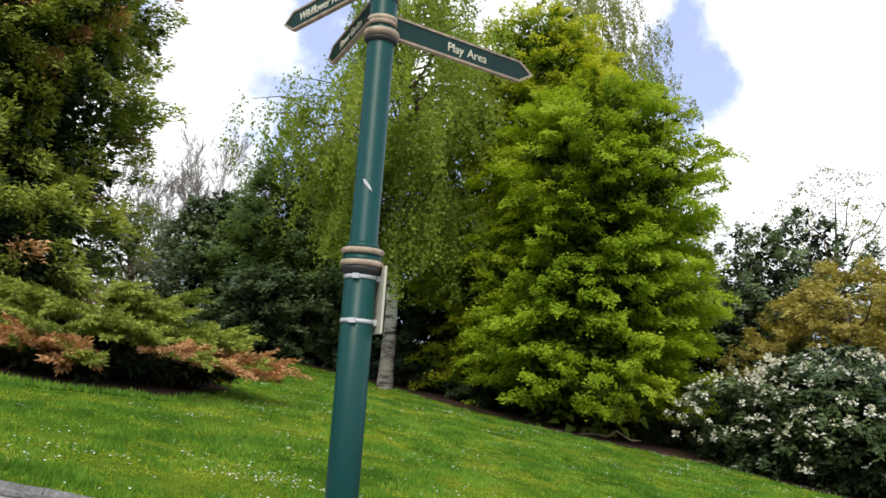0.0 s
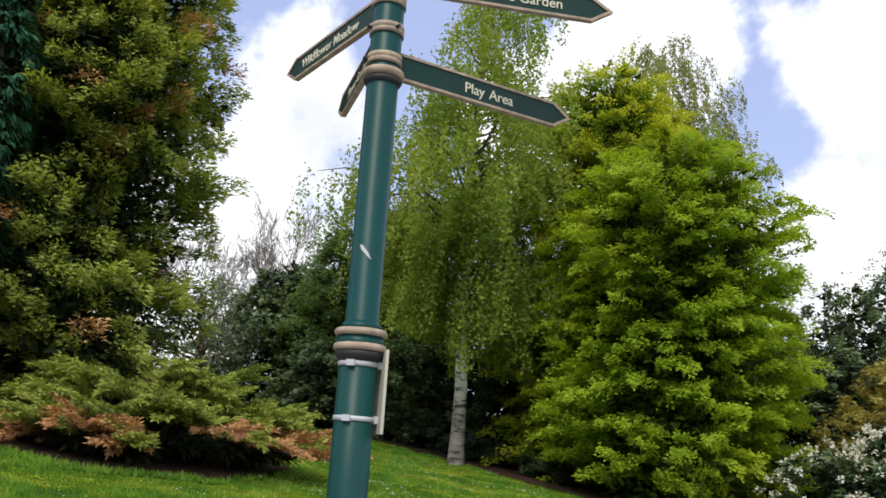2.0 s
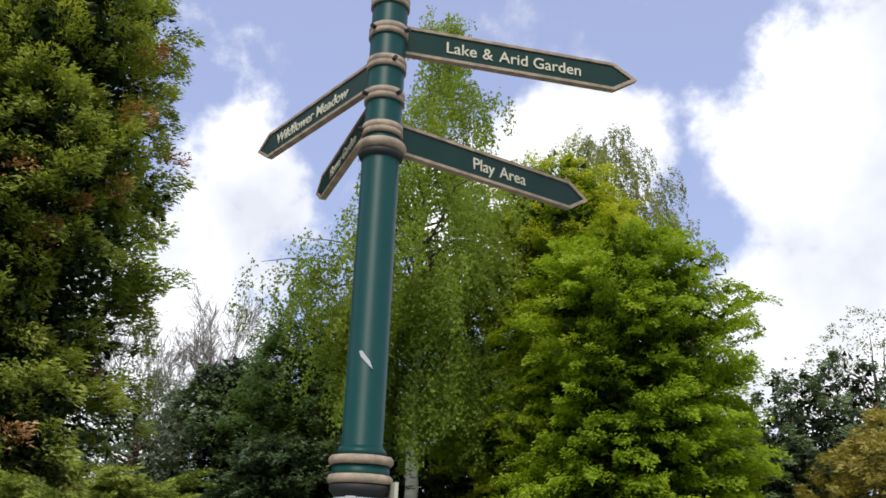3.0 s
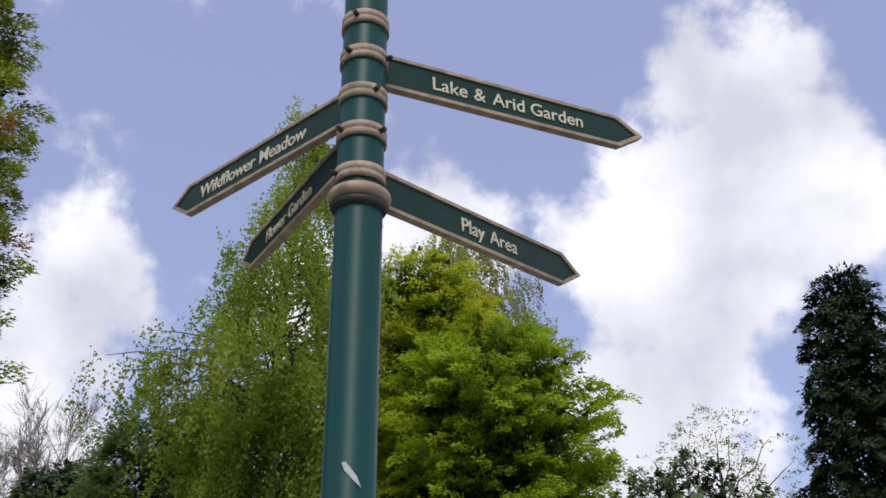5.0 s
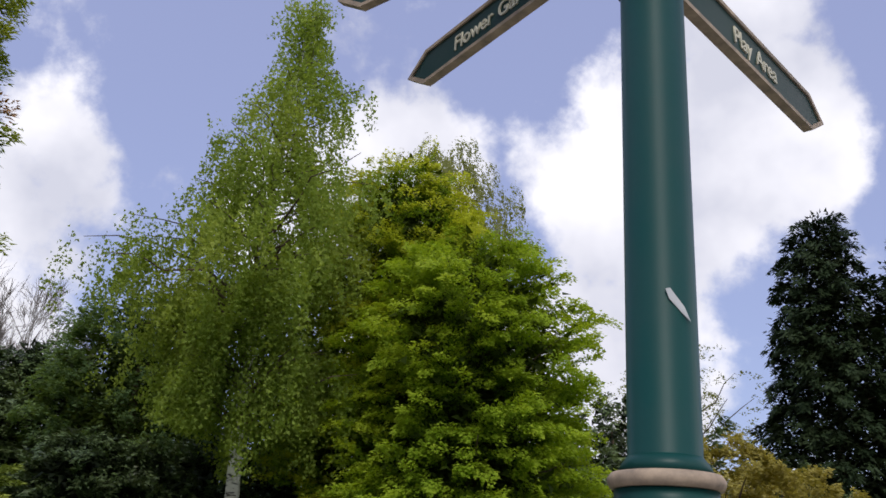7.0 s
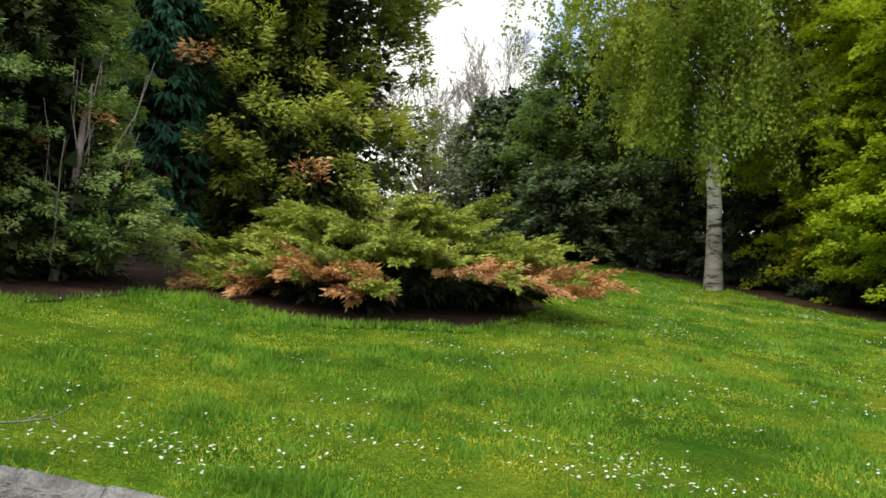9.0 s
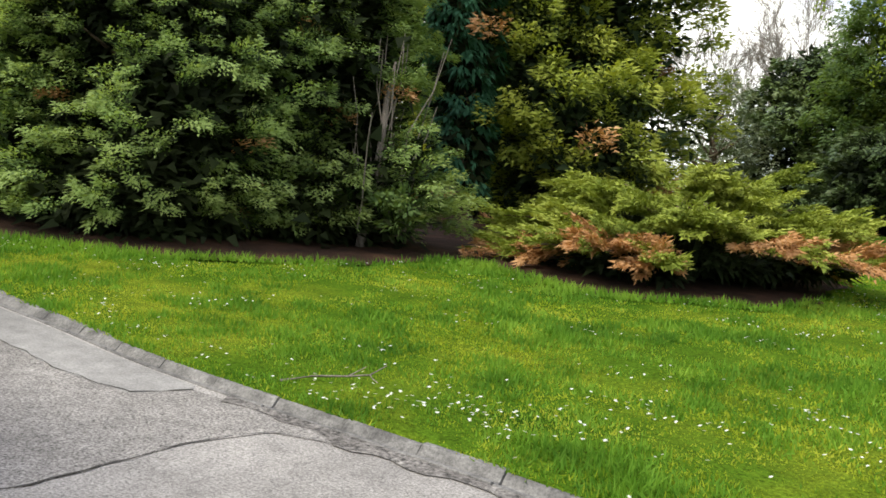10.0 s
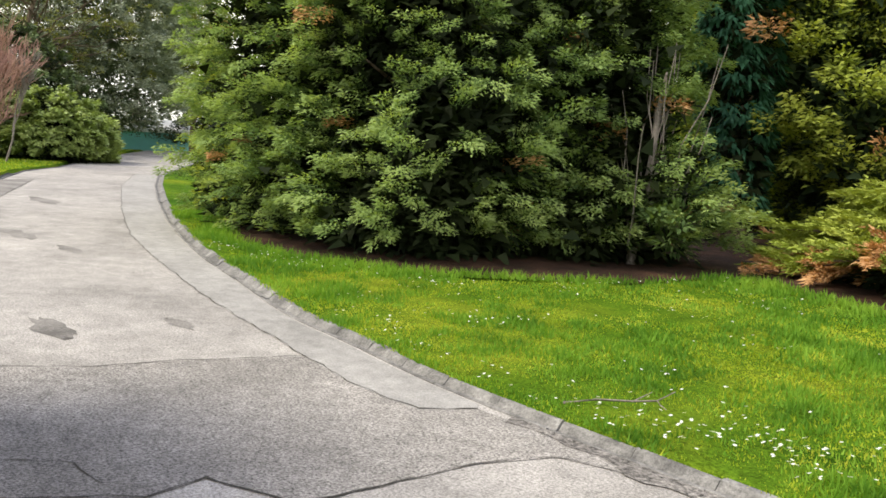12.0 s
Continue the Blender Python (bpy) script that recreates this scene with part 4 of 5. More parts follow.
broadleaf("holly", -6.3, 34.5, 3.6, scaled(DOME, 2.0), "dark holly tree behind the rhododendron", L_RHODO, 66, size=1.6, tips=T_DARK, spray=(0.32, 0.17, 0.05), droop=0.25, clumps=600, per=70, radius=0.32, length=0.137, width=0.060, skirt=0.1, inner=L_SHADE_IN, branches=5)
broadleaf("holly", -2.6, 36.5, 4.6, scaled(DOME, 1.9), "dark holly tree behind the rhododendron", L_DARK, 67, size=1.5, tips=T_DARK, spray=(0.32, 0.17, 0.05), droop=0.25, clumps=600, per=70, radius=0.32, length=0.137, width=0.060, skirt=0.1, inner=L_SHADE_IN, branches=5)
broadleaf("grey_shrub", -9.2, 30.9, 3.0, scaled(DOME, 1.1), "thin grey-green shrub in the gap between trees", L_GREY, 68, size=1.5, clumps=260, per=24, radius=0.35, length=0.09, width=0.05, skirt=0.3, category="shrub")


# Dark shrubs added where there is only shade beneath the hornbeams.
for i, (x, y, h, r) in enumerate(((-1.2, 29.0, 1.2, 1.4), (0.9, 27.0, 1.0, 1.3), (2.8, 24.8, 0.8, 1.1), (7.6, 23.4, 0.9, 1.1), (8.6, 22.0, 1.2, 1.0))):
    broadleaf("shade_shrub", x, y, h, scaled(MOUND, r), "low dark shrubs added for the shade along the lawn edge", L_DARK, 170 + i, clumps=220, per=60, spray=(0.28, 0.15, 0.05), radius=0.24, length=0.11, width=0.05, skirt=0.02,
              category="shrub", inner=L_SHADE_IN, group="undergrowth", branches=3, trunk_r=0.03)


def blossom_bush(x, y):
    t = broadleaf("flowering_rhododendron", x, y, 2.0, scaled(MOUND, 1.75), "rhododendron covered with white flower heads", L_DARK, 71, size=1.6, tips=L_RHODO, spray=(0.3, 0.16, 0.05), clumps=520, per=70, radius=0.24, length=0.12, width=0.05,
                  skirt=0.05, category="shrub", inner=L_SHADE_IN, branches=4)
    rng = np.random.default_rng(72)
    c, a = envelope(rng, 900, 2.05, scaled(MOUND, 1.80), 0.05, 0.3, (1.06, 1.24), 71 * 0.7)
    keep = c[:, 2] > rng.uniform(0.1, 1.7, len(c))
    quads("blossom", clump_leaves(rng, c[keep], a[keep], 14, 0.055, 0.045, 0.042, 0.8, 0.8, 0.0), L_FLOWER, t, "white flower heads")
    return t


blossom_bush(10.5, 19.3)
broadleaf("bronze_shrub", 13.2, 23.2, 3.8, scaled(DOME, 1.9), "bronze-yellow leafed shrub behind the white rhododendron", L_OLIVE, 73, size=1.65, spray=(0.32, 0.17, 0.05), droop=0.25, clumps=620, per=80, radius=0.36, length=0.095, width=0.055, skirt=0.2, category="shrub")
broadleaf("bronze_shrub", 17.2, 25.5, 4.0, scaled(DOME, 1.9), "bronze-yellow leafed shrub among green bushes", L_OLIVE, 74, size=1.65, spray=(0.32, 0.17, 0.05), droop=0.25, clumps=620, per=80, radius=0.36, length=0.095, width=0.055, skirt=0.2, category="shrub")
broadleaf("spring_tree", 20.7, 36.5, 8.4, scaled(interp_profile((0, 0.5), (0.3, 0.9), (0.6, 1.0), (0.85, 0.75), (1, 0.2)), 2.8), "bare-topped tree coming into thin leaf", L_REAR, 75, size=1.55, clumps=420, per=22, radius=0.4, length=0.08,
          width=0.05, skirt=1.2, shell=(0.2, 1.05), branches=60, droop=0.0)
for i, (x, y, h, r) in enumerate(((12.4, 28.0, 5.0, 2.0), (16.0, 30.5, 6.0, 2.3), (21.0, 30.5, 4.8, 2.2), (25.0, 27.0, 4.2, 2.2))):
    broadleaf("green_shrub", x, y, h, scaled(DOME, r), "mixed green shrub in the border wood", L_RHODO, 76 + i, size=1.55, tips=T_DARK, spray=(0.32, 0.17, 0.05), droop=0.25, clumps=315, per=70, radius=0.36, length=0.116, width=0.060, skirt=0.1, category="shrub", inner=L_SHADE_IN, group="border shrubs", branches=5)
SPIRE = interp_profile((0, 0.9), (0.1, 1.0), (0.5, 0.85), (0.8, 0.6), (0.95, 0.35), (1, 0.15))
for i, (x, y, h, r) in enumerate(((25.6, 32.2, 13.0, 2.0), (29.2, 29.8, 13.2, 1.9))):
    conifer("dark_cypress", x, y, h, scaled(SPIRE, r), "tall dark green pointed cypress beyond the shrubs", L_SPRUCE_AND_SHADE, 81 + i, size=1.5, clumps=900, per=60, depth=1600, core=(0.3, 0.97), spray=(0.4, 0.2, 0.06), radius=0.34, length=0.2, width=0.075, lumps=0.2, skirt=0.2,
            inner=L_SHADE_IN, droop=0.6, group="background cypresses")


def bare_tree(name, x, y, height, spread, label, seed, bark, group="", forks=4, base_r=0.09, stems=1, thin=0.55, size=1.0):
    """A leafless tree: limbs that fork into fine twigs."""
    rng = np.random.default_rng(seed)
    z = float(lawn_z(x, y))
    t = thing(name, x, y, z, label, "tree", group)
    t.scale = (size, size, size)
    twigs_v, twigs_f = [], []

    def grow(start, way, run, r, depth):
        end = start + way * run
        mid = (start + end) / 2 + rng.normal(0, 0.06 * run, 3)
        r = max(r, 0.009)
        if depth <= 1:
            limb("trunk" if depth == 0 else "branch", [tuple(start), tuple(mid), tuple(end)], [r, r * 0.8, r * 0.6], bark, t, 6)
        else:
            v, f = tube([tuple(start), tuple(mid), tuple(end)], [r, r * 0.8, r * 0.5], 3)
            o = len(twigs_v)
            twigs_v.extend(v)
            twigs_f.extend(tuple(k + o for k in q) for q in f)
        if depth < forks:
            for k in range(3 if depth < 2 else 4):
                u = rng.uniform(0.45, 1.0)
                w = way + rng.normal(0, spread, 3) + np.array([0, 0, 0.18])
                grow(start + (end - start) * u, w / np.linalg.norm(w), run * rng.uniform(thin, thin + 0.25), r * 0.5, depth + 1)

    for k in range(stems):
        way = np.array([rng.normal(0, 0.12), rng.normal(0, 0.12), 1.0])
        grow(np.array([rng.normal(0, 0.15) * (stems > 1), rng.normal(0, 0.15) * (stems > 1), -0.1]), way / np.linalg.norm(way), height * 0.40, base_r, 0)
    tagged(mesh_from("twig_growth", twigs_v, twigs_f, bark, t), kind="stuff")
    return t


for i, (x, y, h) in enumerate(((-9.2, 50.0, 9.0), (-11.6, 48.5, 6.8), (-13.2, 47.5, 6.6), (-7.3, 53.0, 8.0), (-14.6, 48.5, 6.8), (-10.4, 53.0, 7.6), (-14.0, 55.0, 7.6), (-16.5, 51.0, 7.4))):
    bare_tree("bare_tree", x, y, h, 0.42, "leafless pale grey tree in the distance", 91 + i, M_TWIG, "bare trees in the gap", forks=5, size=1.35)

# beyond the road bend
broadleaf("laurel_mound", -29.2, 11.2, 1.9, scaled(MOUND, 1.3), "clipped rounded pale green laurel mound beside the road", L_LAUREL, 101, tips=T_LAUREL, spray=(0.32, 0.17, 0.05), droop=0.25, clumps=675, per=70, radius=0.24, length=0.158, width=0.070, skirt=0.05, category="shrub", inner=L_SHADE_IN,
          branches=3, squeeze=(1.0, 1.2), lumps=0.15)
broadleaf("dark_shrub", -31.0, 8.0, 3.6, scaled(DOME, 2.5), "dark evergreen shrub beside the verge", L_DARK, 102, tips=T_DARK, spray=(0.32, 0.17, 0.05), droop=0.25, clumps=450, per=70, radius=0.3, length=0.147, width=0.060, skirt=0.05, category="shrub", inner=L_SHADE_IN, branches=4)
broadleaf("dark_shrub", -33.0, 11.0, 4.2, scaled(DOME, 2.6), "dark evergreen shrub behind the red-stemmed bush", L_DARK, 103, tips=T_DARK, spray=(0.32, 0.17, 0.05), droop=0.25, clumps=450, per=70, radius=0.3, length=0.147, width=0.060, skirt=0.05, category="shrub", inner=L_SHADE_IN, branches=4)
# The cedar's dark core leaves paint the shade between its grey boughs.
conifer("blue_cedar", -38.2, 15.4, 10.5, scaled(CYPRESS_SHAPE, 3.6), "broad grey-green cedar behind the laurel mound", L_GREY, 104, tips=T_GREY, clumps=1000, radius=0.55, spray=(0.75, 0.35, 0.08), length=0.19, width=0.07, skirt=1.2, inner=L_DARK, depth=900, per=80)
conifer("dark_pine", -46.0, 21.3, 15.0, scaled(SPIRE, 2.7), "tall dark pine at the end of the road", L_SPRUCE_AND_SHADE, 105, spray=(0.7, 0.3, 0.08), clumps=800, per=60, radius=0.45, length=0.2, width=0.07, skirt=1.0, inner=L_SHADE_IN)
broadleaf("thin_tree", -40.5, 21.6, 7.6, scaled(DOME, 2.4), "thin olive spring tree by the turquoise building", L_REAR, 106, spray=(0.6, 0.25, 0.1), clumps=600, per=70, radius=0.45, length=0.12, width=0.07, skirt=3.2, shell=(0.2, 1.05), branches=40)
broadleaf("leafing_tree", -34.6, 12.4, 9.2, scaled(interp_profile((0, 0.4), (0.3, 0.9), (0.7, 1.0), (1, 0.4)), 4.2), "wide leafing tree with long bare boughs over the verge", L_REAR, 107, clumps=520, per=40, radius=0.4, length=0.08, width=0.05,
          skirt=2.6, shell=(0.3, 1.05), branches=60)
bare_tree("red_stemmed_bush", -27.7, 8.9, 3.7, 0.30, "reddish bare-stemmed bush on the verge", 108, M_TWIG_RED, forks=4, base_r=0.025, stems=9)
bare_tree("young_tree", -27.2, 9.25, 3.6, 0.35, "slim young tree with pale trunk on the verge", 109, M_TWIG, forks=4, base_r=0.035)


def long_leaves(P, D, N, L, W):
    """Oblong leaves, each bent down along its length and folded at the midrib."""
    side = unit(np.cross(D, N))
    up = unit(np.cross(side, D))
    L, W = L[:, None], W[:, None]
    rows = [P]
    for s, w, bend in ((0.3, 0.8, 0.02), (0.65, 1.0, -0.02), (1.0, 0.0, -0.14)):
        mid = P + D * L * s + up * L * bend
        rows += [mid] if w == 0 else [mid + side * W * w / 2 + up * W * 0.12, mid, mid - side * W * w / 2 + up * W * 0.12]
    verts = np.stack(rows, 1).reshape(-1, 3)
    faces = []
    for k in range(len(P)):
        o = 8 * k
        faces += [(o, o + 1, o + 2), (o, o + 2, o + 3), (o + 1, o + 4, o + 5, o + 2), (o + 2, o + 5, o + 6, o + 3), (o + 4, o + 7, o + 5), (o + 5, o + 7, o + 6)]
    return verts, faces


def near_rhododendron(x, y):
    """The large-leaved bush beside the drainage channel: whorls of long leaves."""
    rng = np.random.default_rng(121)
    t = thing("large_rhododendron", x, y, float(lawn_z(x, y)), "large rhododendron with long glossy leaves overhanging the drain", "shrub")
    shape = scaled(interp_profile((0, 0.9), (0.12, 0.98), (0.38, 1.0), (0.85, 1.02), (1, 0.6)), 1.14)
    c, a = envelope(rng, 1700, 2.8, shape, 0.1, 0.25, (0.72, 1.02), 3.3, (1.0, 1.0), 0.15)
    n, per = len(c), 8
    turn = rng.uniform(-0.35, 0.35, (n, per)) + np.linspace(0, 2 * math.pi, per, endpoint=False)[None] + rng.uniform(0, 6.3, (n, 1))
    u = unit(np.cross(a, np.array([0.1, 0.2, 1.0])))
    v = np.cross(a, u)
    D = unit(a[:, None] * rng.uniform(0.0, 1.1, (n, per, 1)) + u[:, None] * np.cos(turn)[..., None] + v[:, None] * np.sin(turn)[..., None] + np.array([0, 0, -0.5]) + rng.normal(0, 0.2, (n, per, 3))).reshape(-1, 3)
    P = np.repeat(c[:, None], per, 1).reshape(-1, 3)
    N = unit(np.repeat(a[:, None], per, 1) + np.array([0, 0, 0.8]) + rng.normal(0, 0.3, (n, per, 3))).reshape(-1, 3)
    L = rng.uniform(0.10, 0.165, n * per)
    young = rng.uniform(size=n * per) < 0.3
    for chosen, mat, name in ((~young, L_NEAR, "foliage"), (young, T_DARK, "young_foliage")):
        v, f = long_leaves(P[chosen], D[chosen], N[chosen], L[chosen], L[chosen] * 0.27)
        mesh_from(name, v, f, mat, t)
    for k in range(26):
        j = rng.integers(0, n)
        limb("branch", bent(rng, (0, 0, 0.0), c[j], 5, 0.15), np.linspace(0.03, 0.008, 6), M_BARK, t, 5)
    # Near-black core leaves stand in for the shade inside the bush.
    c, a = envelope(rng, 600, 2.7, shape, 0.1, 0.25, (0.1, 0.8), 3.3, (1.0, 1.0), 0.15)
    quads("shade_core", clump_leaves(rng, c, a, 26, 0.2, 0.12, 0.05, 0.8), L_SHADE_IN, t)
    return t


verge_bed = sheet("verge_bed", [(x, float(edge_y(x)) - 0.34) for x in np.arange(-9.2, -5.7, 0.15)] + [(-5.6, 0.3), (-6.2, -0.4), (-8.0, -0.4), (-9.4, 0.4)], M_SOIL, 0.052, None, "")
tagged(verge_bed, "dark leaf litter beneath the verge rhododendron", "soil", kind="structure")
near_rhododendron(-6.8, 1.16)


# ---------------------------------------------------------------- turquoise building
def box(bm, x0, y0, z0, x1, y1, z1):
    v = [bm.verts.new(p) for p in ((x0, y0, z0), (x1, y0, z0), (x1, y1, z0), (x0, y1, z0), (x0, y0, z1), (x1, y0, z1), (x1, y1, z1), (x0, y1, z1))]
    for f in ((3, 2, 1, 0), (4, 5, 6, 7), (0, 1, 5, 4), (1, 2, 6, 5), (2, 3, 7, 6), (3, 0, 4, 7)):
        bm.faces.new([v[i] for i in f])


def pavilion():
    t = thing("pavilion", -46.3, 23.2, float(lawn_z(-46.3, 23.2)) - 0.05, "low turquoise building with a white roof edge", "building")
    t.rotation_euler = (0, 0, radians(64))
    t.scale = (1.3, 1.3, 1.25)
    bm = bmesh.new()
    box(bm, -4, -1.5, 0, 4, 1.5, 1.0)
    part("wall", bm, P_TURQ, t)
    bm = bmesh.new()
    box(bm, -4.2, -1.7, 1.002, 4.2, 1.7, 1.1)
    vs = [bm.verts.new(p) for p in ((-4.2, -1.7, 1.102), (4.2, -1.7, 1.102), (3.2, 0, 1.75), (-3.2, 0, 1.75), (4.2, 1.7, 1.102), (-4.2, 1.7, 1.102))]
    for f in ((0, 1, 2, 3), (4, 5, 3, 2), (1, 4, 2), (5, 0, 3)):
        bm.faces.new([vs[i] for i in f])
    part("roof", bm, P_WHITE, t, "white sheet roof")
    bm = bmesh.new()
    box(bm, -4, -1.53, 0.05, 4, -1.503, 0.25)
    part("plinth", bm, P_WHITE, t, "pale plinth")
    return t


pavilion()


# ---------------------------------------------------------------- the signpost
def text_mesh(body, size, name):
    cu = bpy.data.curves.new(name, "FONT")
    cu.body, cu.size, cu.extrude, cu.align_x, cu.align_y = body, size, 0.002, "LEFT", "TOP_BASELINE"
    cu.offset = size * 0.005
    ob = bpy.data.objects.new(name, cu)
    scene.collection.objects.link(ob)
    me = bpy.data.meshes.new_from_object(ob.evaluated_get(bpy.context.evaluated_depsgraph_get()))
    bpy.data.objects.remove(ob)
    me.materials.clear()
    me.materials.append(P_LETTER)
    return me


def prism(bm, outline, y0, y1):
    """An outline in x and z, pushed from y0 to y1."""
    a = [bm.verts.new((x, y0, z)) for x, z in outline]
    b = [bm.verts.new((x, y1, z)) for x, z in outline]
    bm.faces.new(a)
    bm.faces.new(list(reversed(b)))
    n = len(outline)
    for i in range(n):
        bm.faces.new((a[i], b[i], b[(i + 1) % n], a[(i + 1) % n]))
    bmesh.ops.recalc_face_normals(bm, faces=bm.faces)


def finger(post, z, tip, words, centre, size):
    """A pointed sign board from the pole to its tip, framed and lettered on both faces."""
    ang = math.atan2(tip[1], tip[0])
    length, h = math.hypot(*tip), 0.052
    m = Matrix.Translation((0, 0, z)) @ Matrix.Rotation(ang, 4, "Z")
    outline = [(0.055, -h), (length - 0.085, -h), (length, 0.0), (length - 0.085, h), (0.055, h)]
    inner = [(0.055, -h + 0.010), (length - 0.092, -h + 0.010), (length - 0.022, 0.0), (length - 0.092, h - 0.010), (0.055, h - 0.010)]
    bm = bmesh.new()
    prism(bm, inner, -0.007, 0.007)
    board = part("sign_board", bm, P_SIGN, post, "dark green pointed sign board")
    board.matrix_basis = m
    bm = bmesh.new()
    a = [[bm.verts.new((x, y, zz)) for x, zz in outline] for y in (-0.012, 0.012)]
    b = [[bm.verts.new((x, y, zz)) for x, zz in inner] for y in (-0.012, 0.012)]
    for i in range(4):
        for s, (o, q) in enumerate(zip(a, b)):
            f = (o[i], o[i + 1], q[i + 1], q[i])
            bm.faces.new(f if s == 0 else f[::-1])
        bm.faces.new((a[0][i], a[1][i], a[1][i + 1], a[0][i + 1]))
        bm.faces.new((b[0][i + 1], b[1][i + 1], b[1][i], b[0][i]))
    bmesh.ops.recalc_face_normals(bm, faces=bm.faces)
    rim = part("rim", bm, P_CREAM, board, "weathered cream raised rim")
    row = [text_mesh(w, size, "word") for w in words.split()]
    spans = [(min(v.co.x for v in me.vertices), max(v.co.x for v in me.vertices)) for me in row]
    gap = size * 0.36
    total = sum(hi - lo for lo, hi in spans) + gap * (len(row) - 1)
    for side in (-1, 1):
        turn = Matrix.Rotation(math.pi / 2, 4, "X") if side < 0 else Matrix.Rotation(math.pi, 4, "Z") @ Matrix.Rotation(math.pi / 2, 4, "X")
        at = -total / 2
        for me, (lo, hi) in zip(row, spans):
            t = new("word", me)
            t.parent = board
            t.matrix_basis = Matrix.Translation((centre, side * 0.0085, 0)) @ turn @ Matrix.Translation((at - lo, -0.34 * size, 0))
            t["label"] = "raised cream lettering"
            at += hi - lo + gap
    return board


def band(post, z):
    lathe("clamp_band", [(0.0605, z - 0.019), (0.064, z - 0.019), (0.064, z - 0.004), (0.062, z - 0.002), (0.062, z + 0.002), (0.064, z + 0.004), (0.064, z + 0.019), (0.0605, z + 0.019)], P_CREAM, post, 32, "aged cream clamp band")


def signpost(x, y):
    z0 = (float(lawn_z(x, y)) - 0.03 - 0.312) / 0.964
    t = thing("signpost", x, y, 0.312, "green and cream park signpost with four pointed sign boards", "signpost")
    t.rotation_euler = (0, 0, radians(-9))
    t.scale = (0.964, 0.964, 0.964)
    lathe("pole", [(0.0665, z0 - 0.1), (0.0665, 1.515), (0.058, 1.52), (0.058, 3.33), (0.05, 3.36), (0.0, 3.38)], P_GREEN, t, 40, "glossy dark green pole")
    lathe("base_collar", [(0.085, z0 - 0.05), (0.085, z0 + 0.18), (0.078, z0 + 0.2), (0.068, z0 + 0.21)], P_GREEN, t, 40)
    # Black flare that puts the shade below the collar into its colour.
    lathe("collar_shadow_ring", [(0.068, 1.505), (0.082, 1.52), (0.084, 1.535), (0.075, 1.54)], P_BLACK, t, 40, "black ring painting shade under the collar")
    for z in (1.552, 1.602):
        lathe("collar_ring", [(0.075, z - 0.013), (0.086, z - 0.012), (0.090, z - 0.004), (0.090, z + 0.003), (0.084, z + 0.011), (0.072, z + 0.013)], P_CREAM, t, 40, "cream collar ring")
    lathe("collar_neck", [(0.080, 1.542), (0.080, 1.588)], P_GREEN, t, 40)
    lathe("collar_neck", [(0.076, 1.612), (0.066, 1.63), (0.058, 1.64)], P_GREEN, t, 40)
    ring = [(0.058 + 0.02 * max(0.0, math.cos(a)), 2.548 + 0.018 * math.sin(a)) for a in np.linspace(-1.57, 1.57, 11)]
    lathe("top_ring", ring, P_CREAM, t, 40, "rounded cream ring")
    # The same black paints the shade below the top ring.
    lathe("ring_underside", [(0.058, 2.505), (0.066, 2.512), (0.072, 2.525), (0.06, 2.53)], P_BLACK, t, 40)
    for z in (2.602, 2.72, 2.835, 2.955, 3.07):
        band(t, z)
    for k, z in enumerate((2.602, 2.72, 2.72, 2.835, 2.955, 2.955, 3.07)):
        a = radians(-62 + (k % 3) * 18) if k % 2 else radians(205 + 7 * k)
        bm = bmesh.new()
        bmesh.ops.create_cone(bm, cap_ends=True, segments=6, radius1=0.007, radius2=0.007, depth=0.02)
        bolt = part("bolt", bm, P_BLACK, t, "rusted dark bolt")
        bolt.matrix_basis = Matrix.Translation((0.07 * math.cos(a), 0.07 * math.sin(a), z)) @ Matrix.Rotation(a, 4, "Z") @ Matrix.Rotation(math.pi / 2, 4, "Y")
    finger(t, 2.944, (0.833, 0.271), "Lake & Arid Garden", 0.43, 0.058)
    finger(t, 2.6, (0.680, 0.533), "Play Area", 0.46, 0.058)
    finger(t, 2.84, (-0.580, 0.657), "Wildflower  Meadow", 0.47, 0.06)
    finger(t, 2.726, (-0.365, 0.803), "Flower Garden", 0.48, 0.058)
    # information plate strapped to the lower pole
    for z in (1.495, 1.315):
        lathe("strap", [(0.067, z - 0.008), (0.0695, z - 0.008), (0.0695, z + 0.008), (0.067, z + 0.008)], P_STEEL, t, 32, "bright steel strap")
        bm = bmesh.new()
        box(bm, 0.062, -0.012, z - 0.012, 0.100, 0.012, z + 0.012)
        part("bracket", bm, P_STEEL, t, "steel bracket").rotation_euler = (0, 0, radians(8))
        bm = bmesh.new()
        box(bm, -0.014, -0.078, z - 0.01, 0.014, -0.066, z + 0.01)
        part("buckle", bm, P_STEEL, t, "steel buckle").rotation_euler = (0, 0, radians(-8))
    bm = bmesh.new()
    box(bm, 0.0, 0.0, 1.27, 0.26, 0.010, 1.545)
    plate = part("plate", bm, P_PLATE, t, "weathered pale plate on edge")
    plate.matrix_basis = Matrix.Translation((0.112, -0.05, 0)) @ Matrix.Rotation(math.atan2(0.9, -0.36), 4, "Z")
    # scuff on the paint
    bm = bmesh.new()
    prism(bm, [(-0.02, 0.022), (-0.012, 0.024), (0.012, -0.005), (0.022, -0.028), (0.008, -0.016), (-0.014, 0.006)], -0.0592, -0.0575)
    scuff = part("scuff", bm, P_STEEL, t, "pale scratch in the paint")
    scuff.matrix_basis = Matrix.Translation((0, 0, 1.875)) @ Matrix.Rotation(radians(3), 4, "Z")
    return t


signpost(-1.792, 2.268)


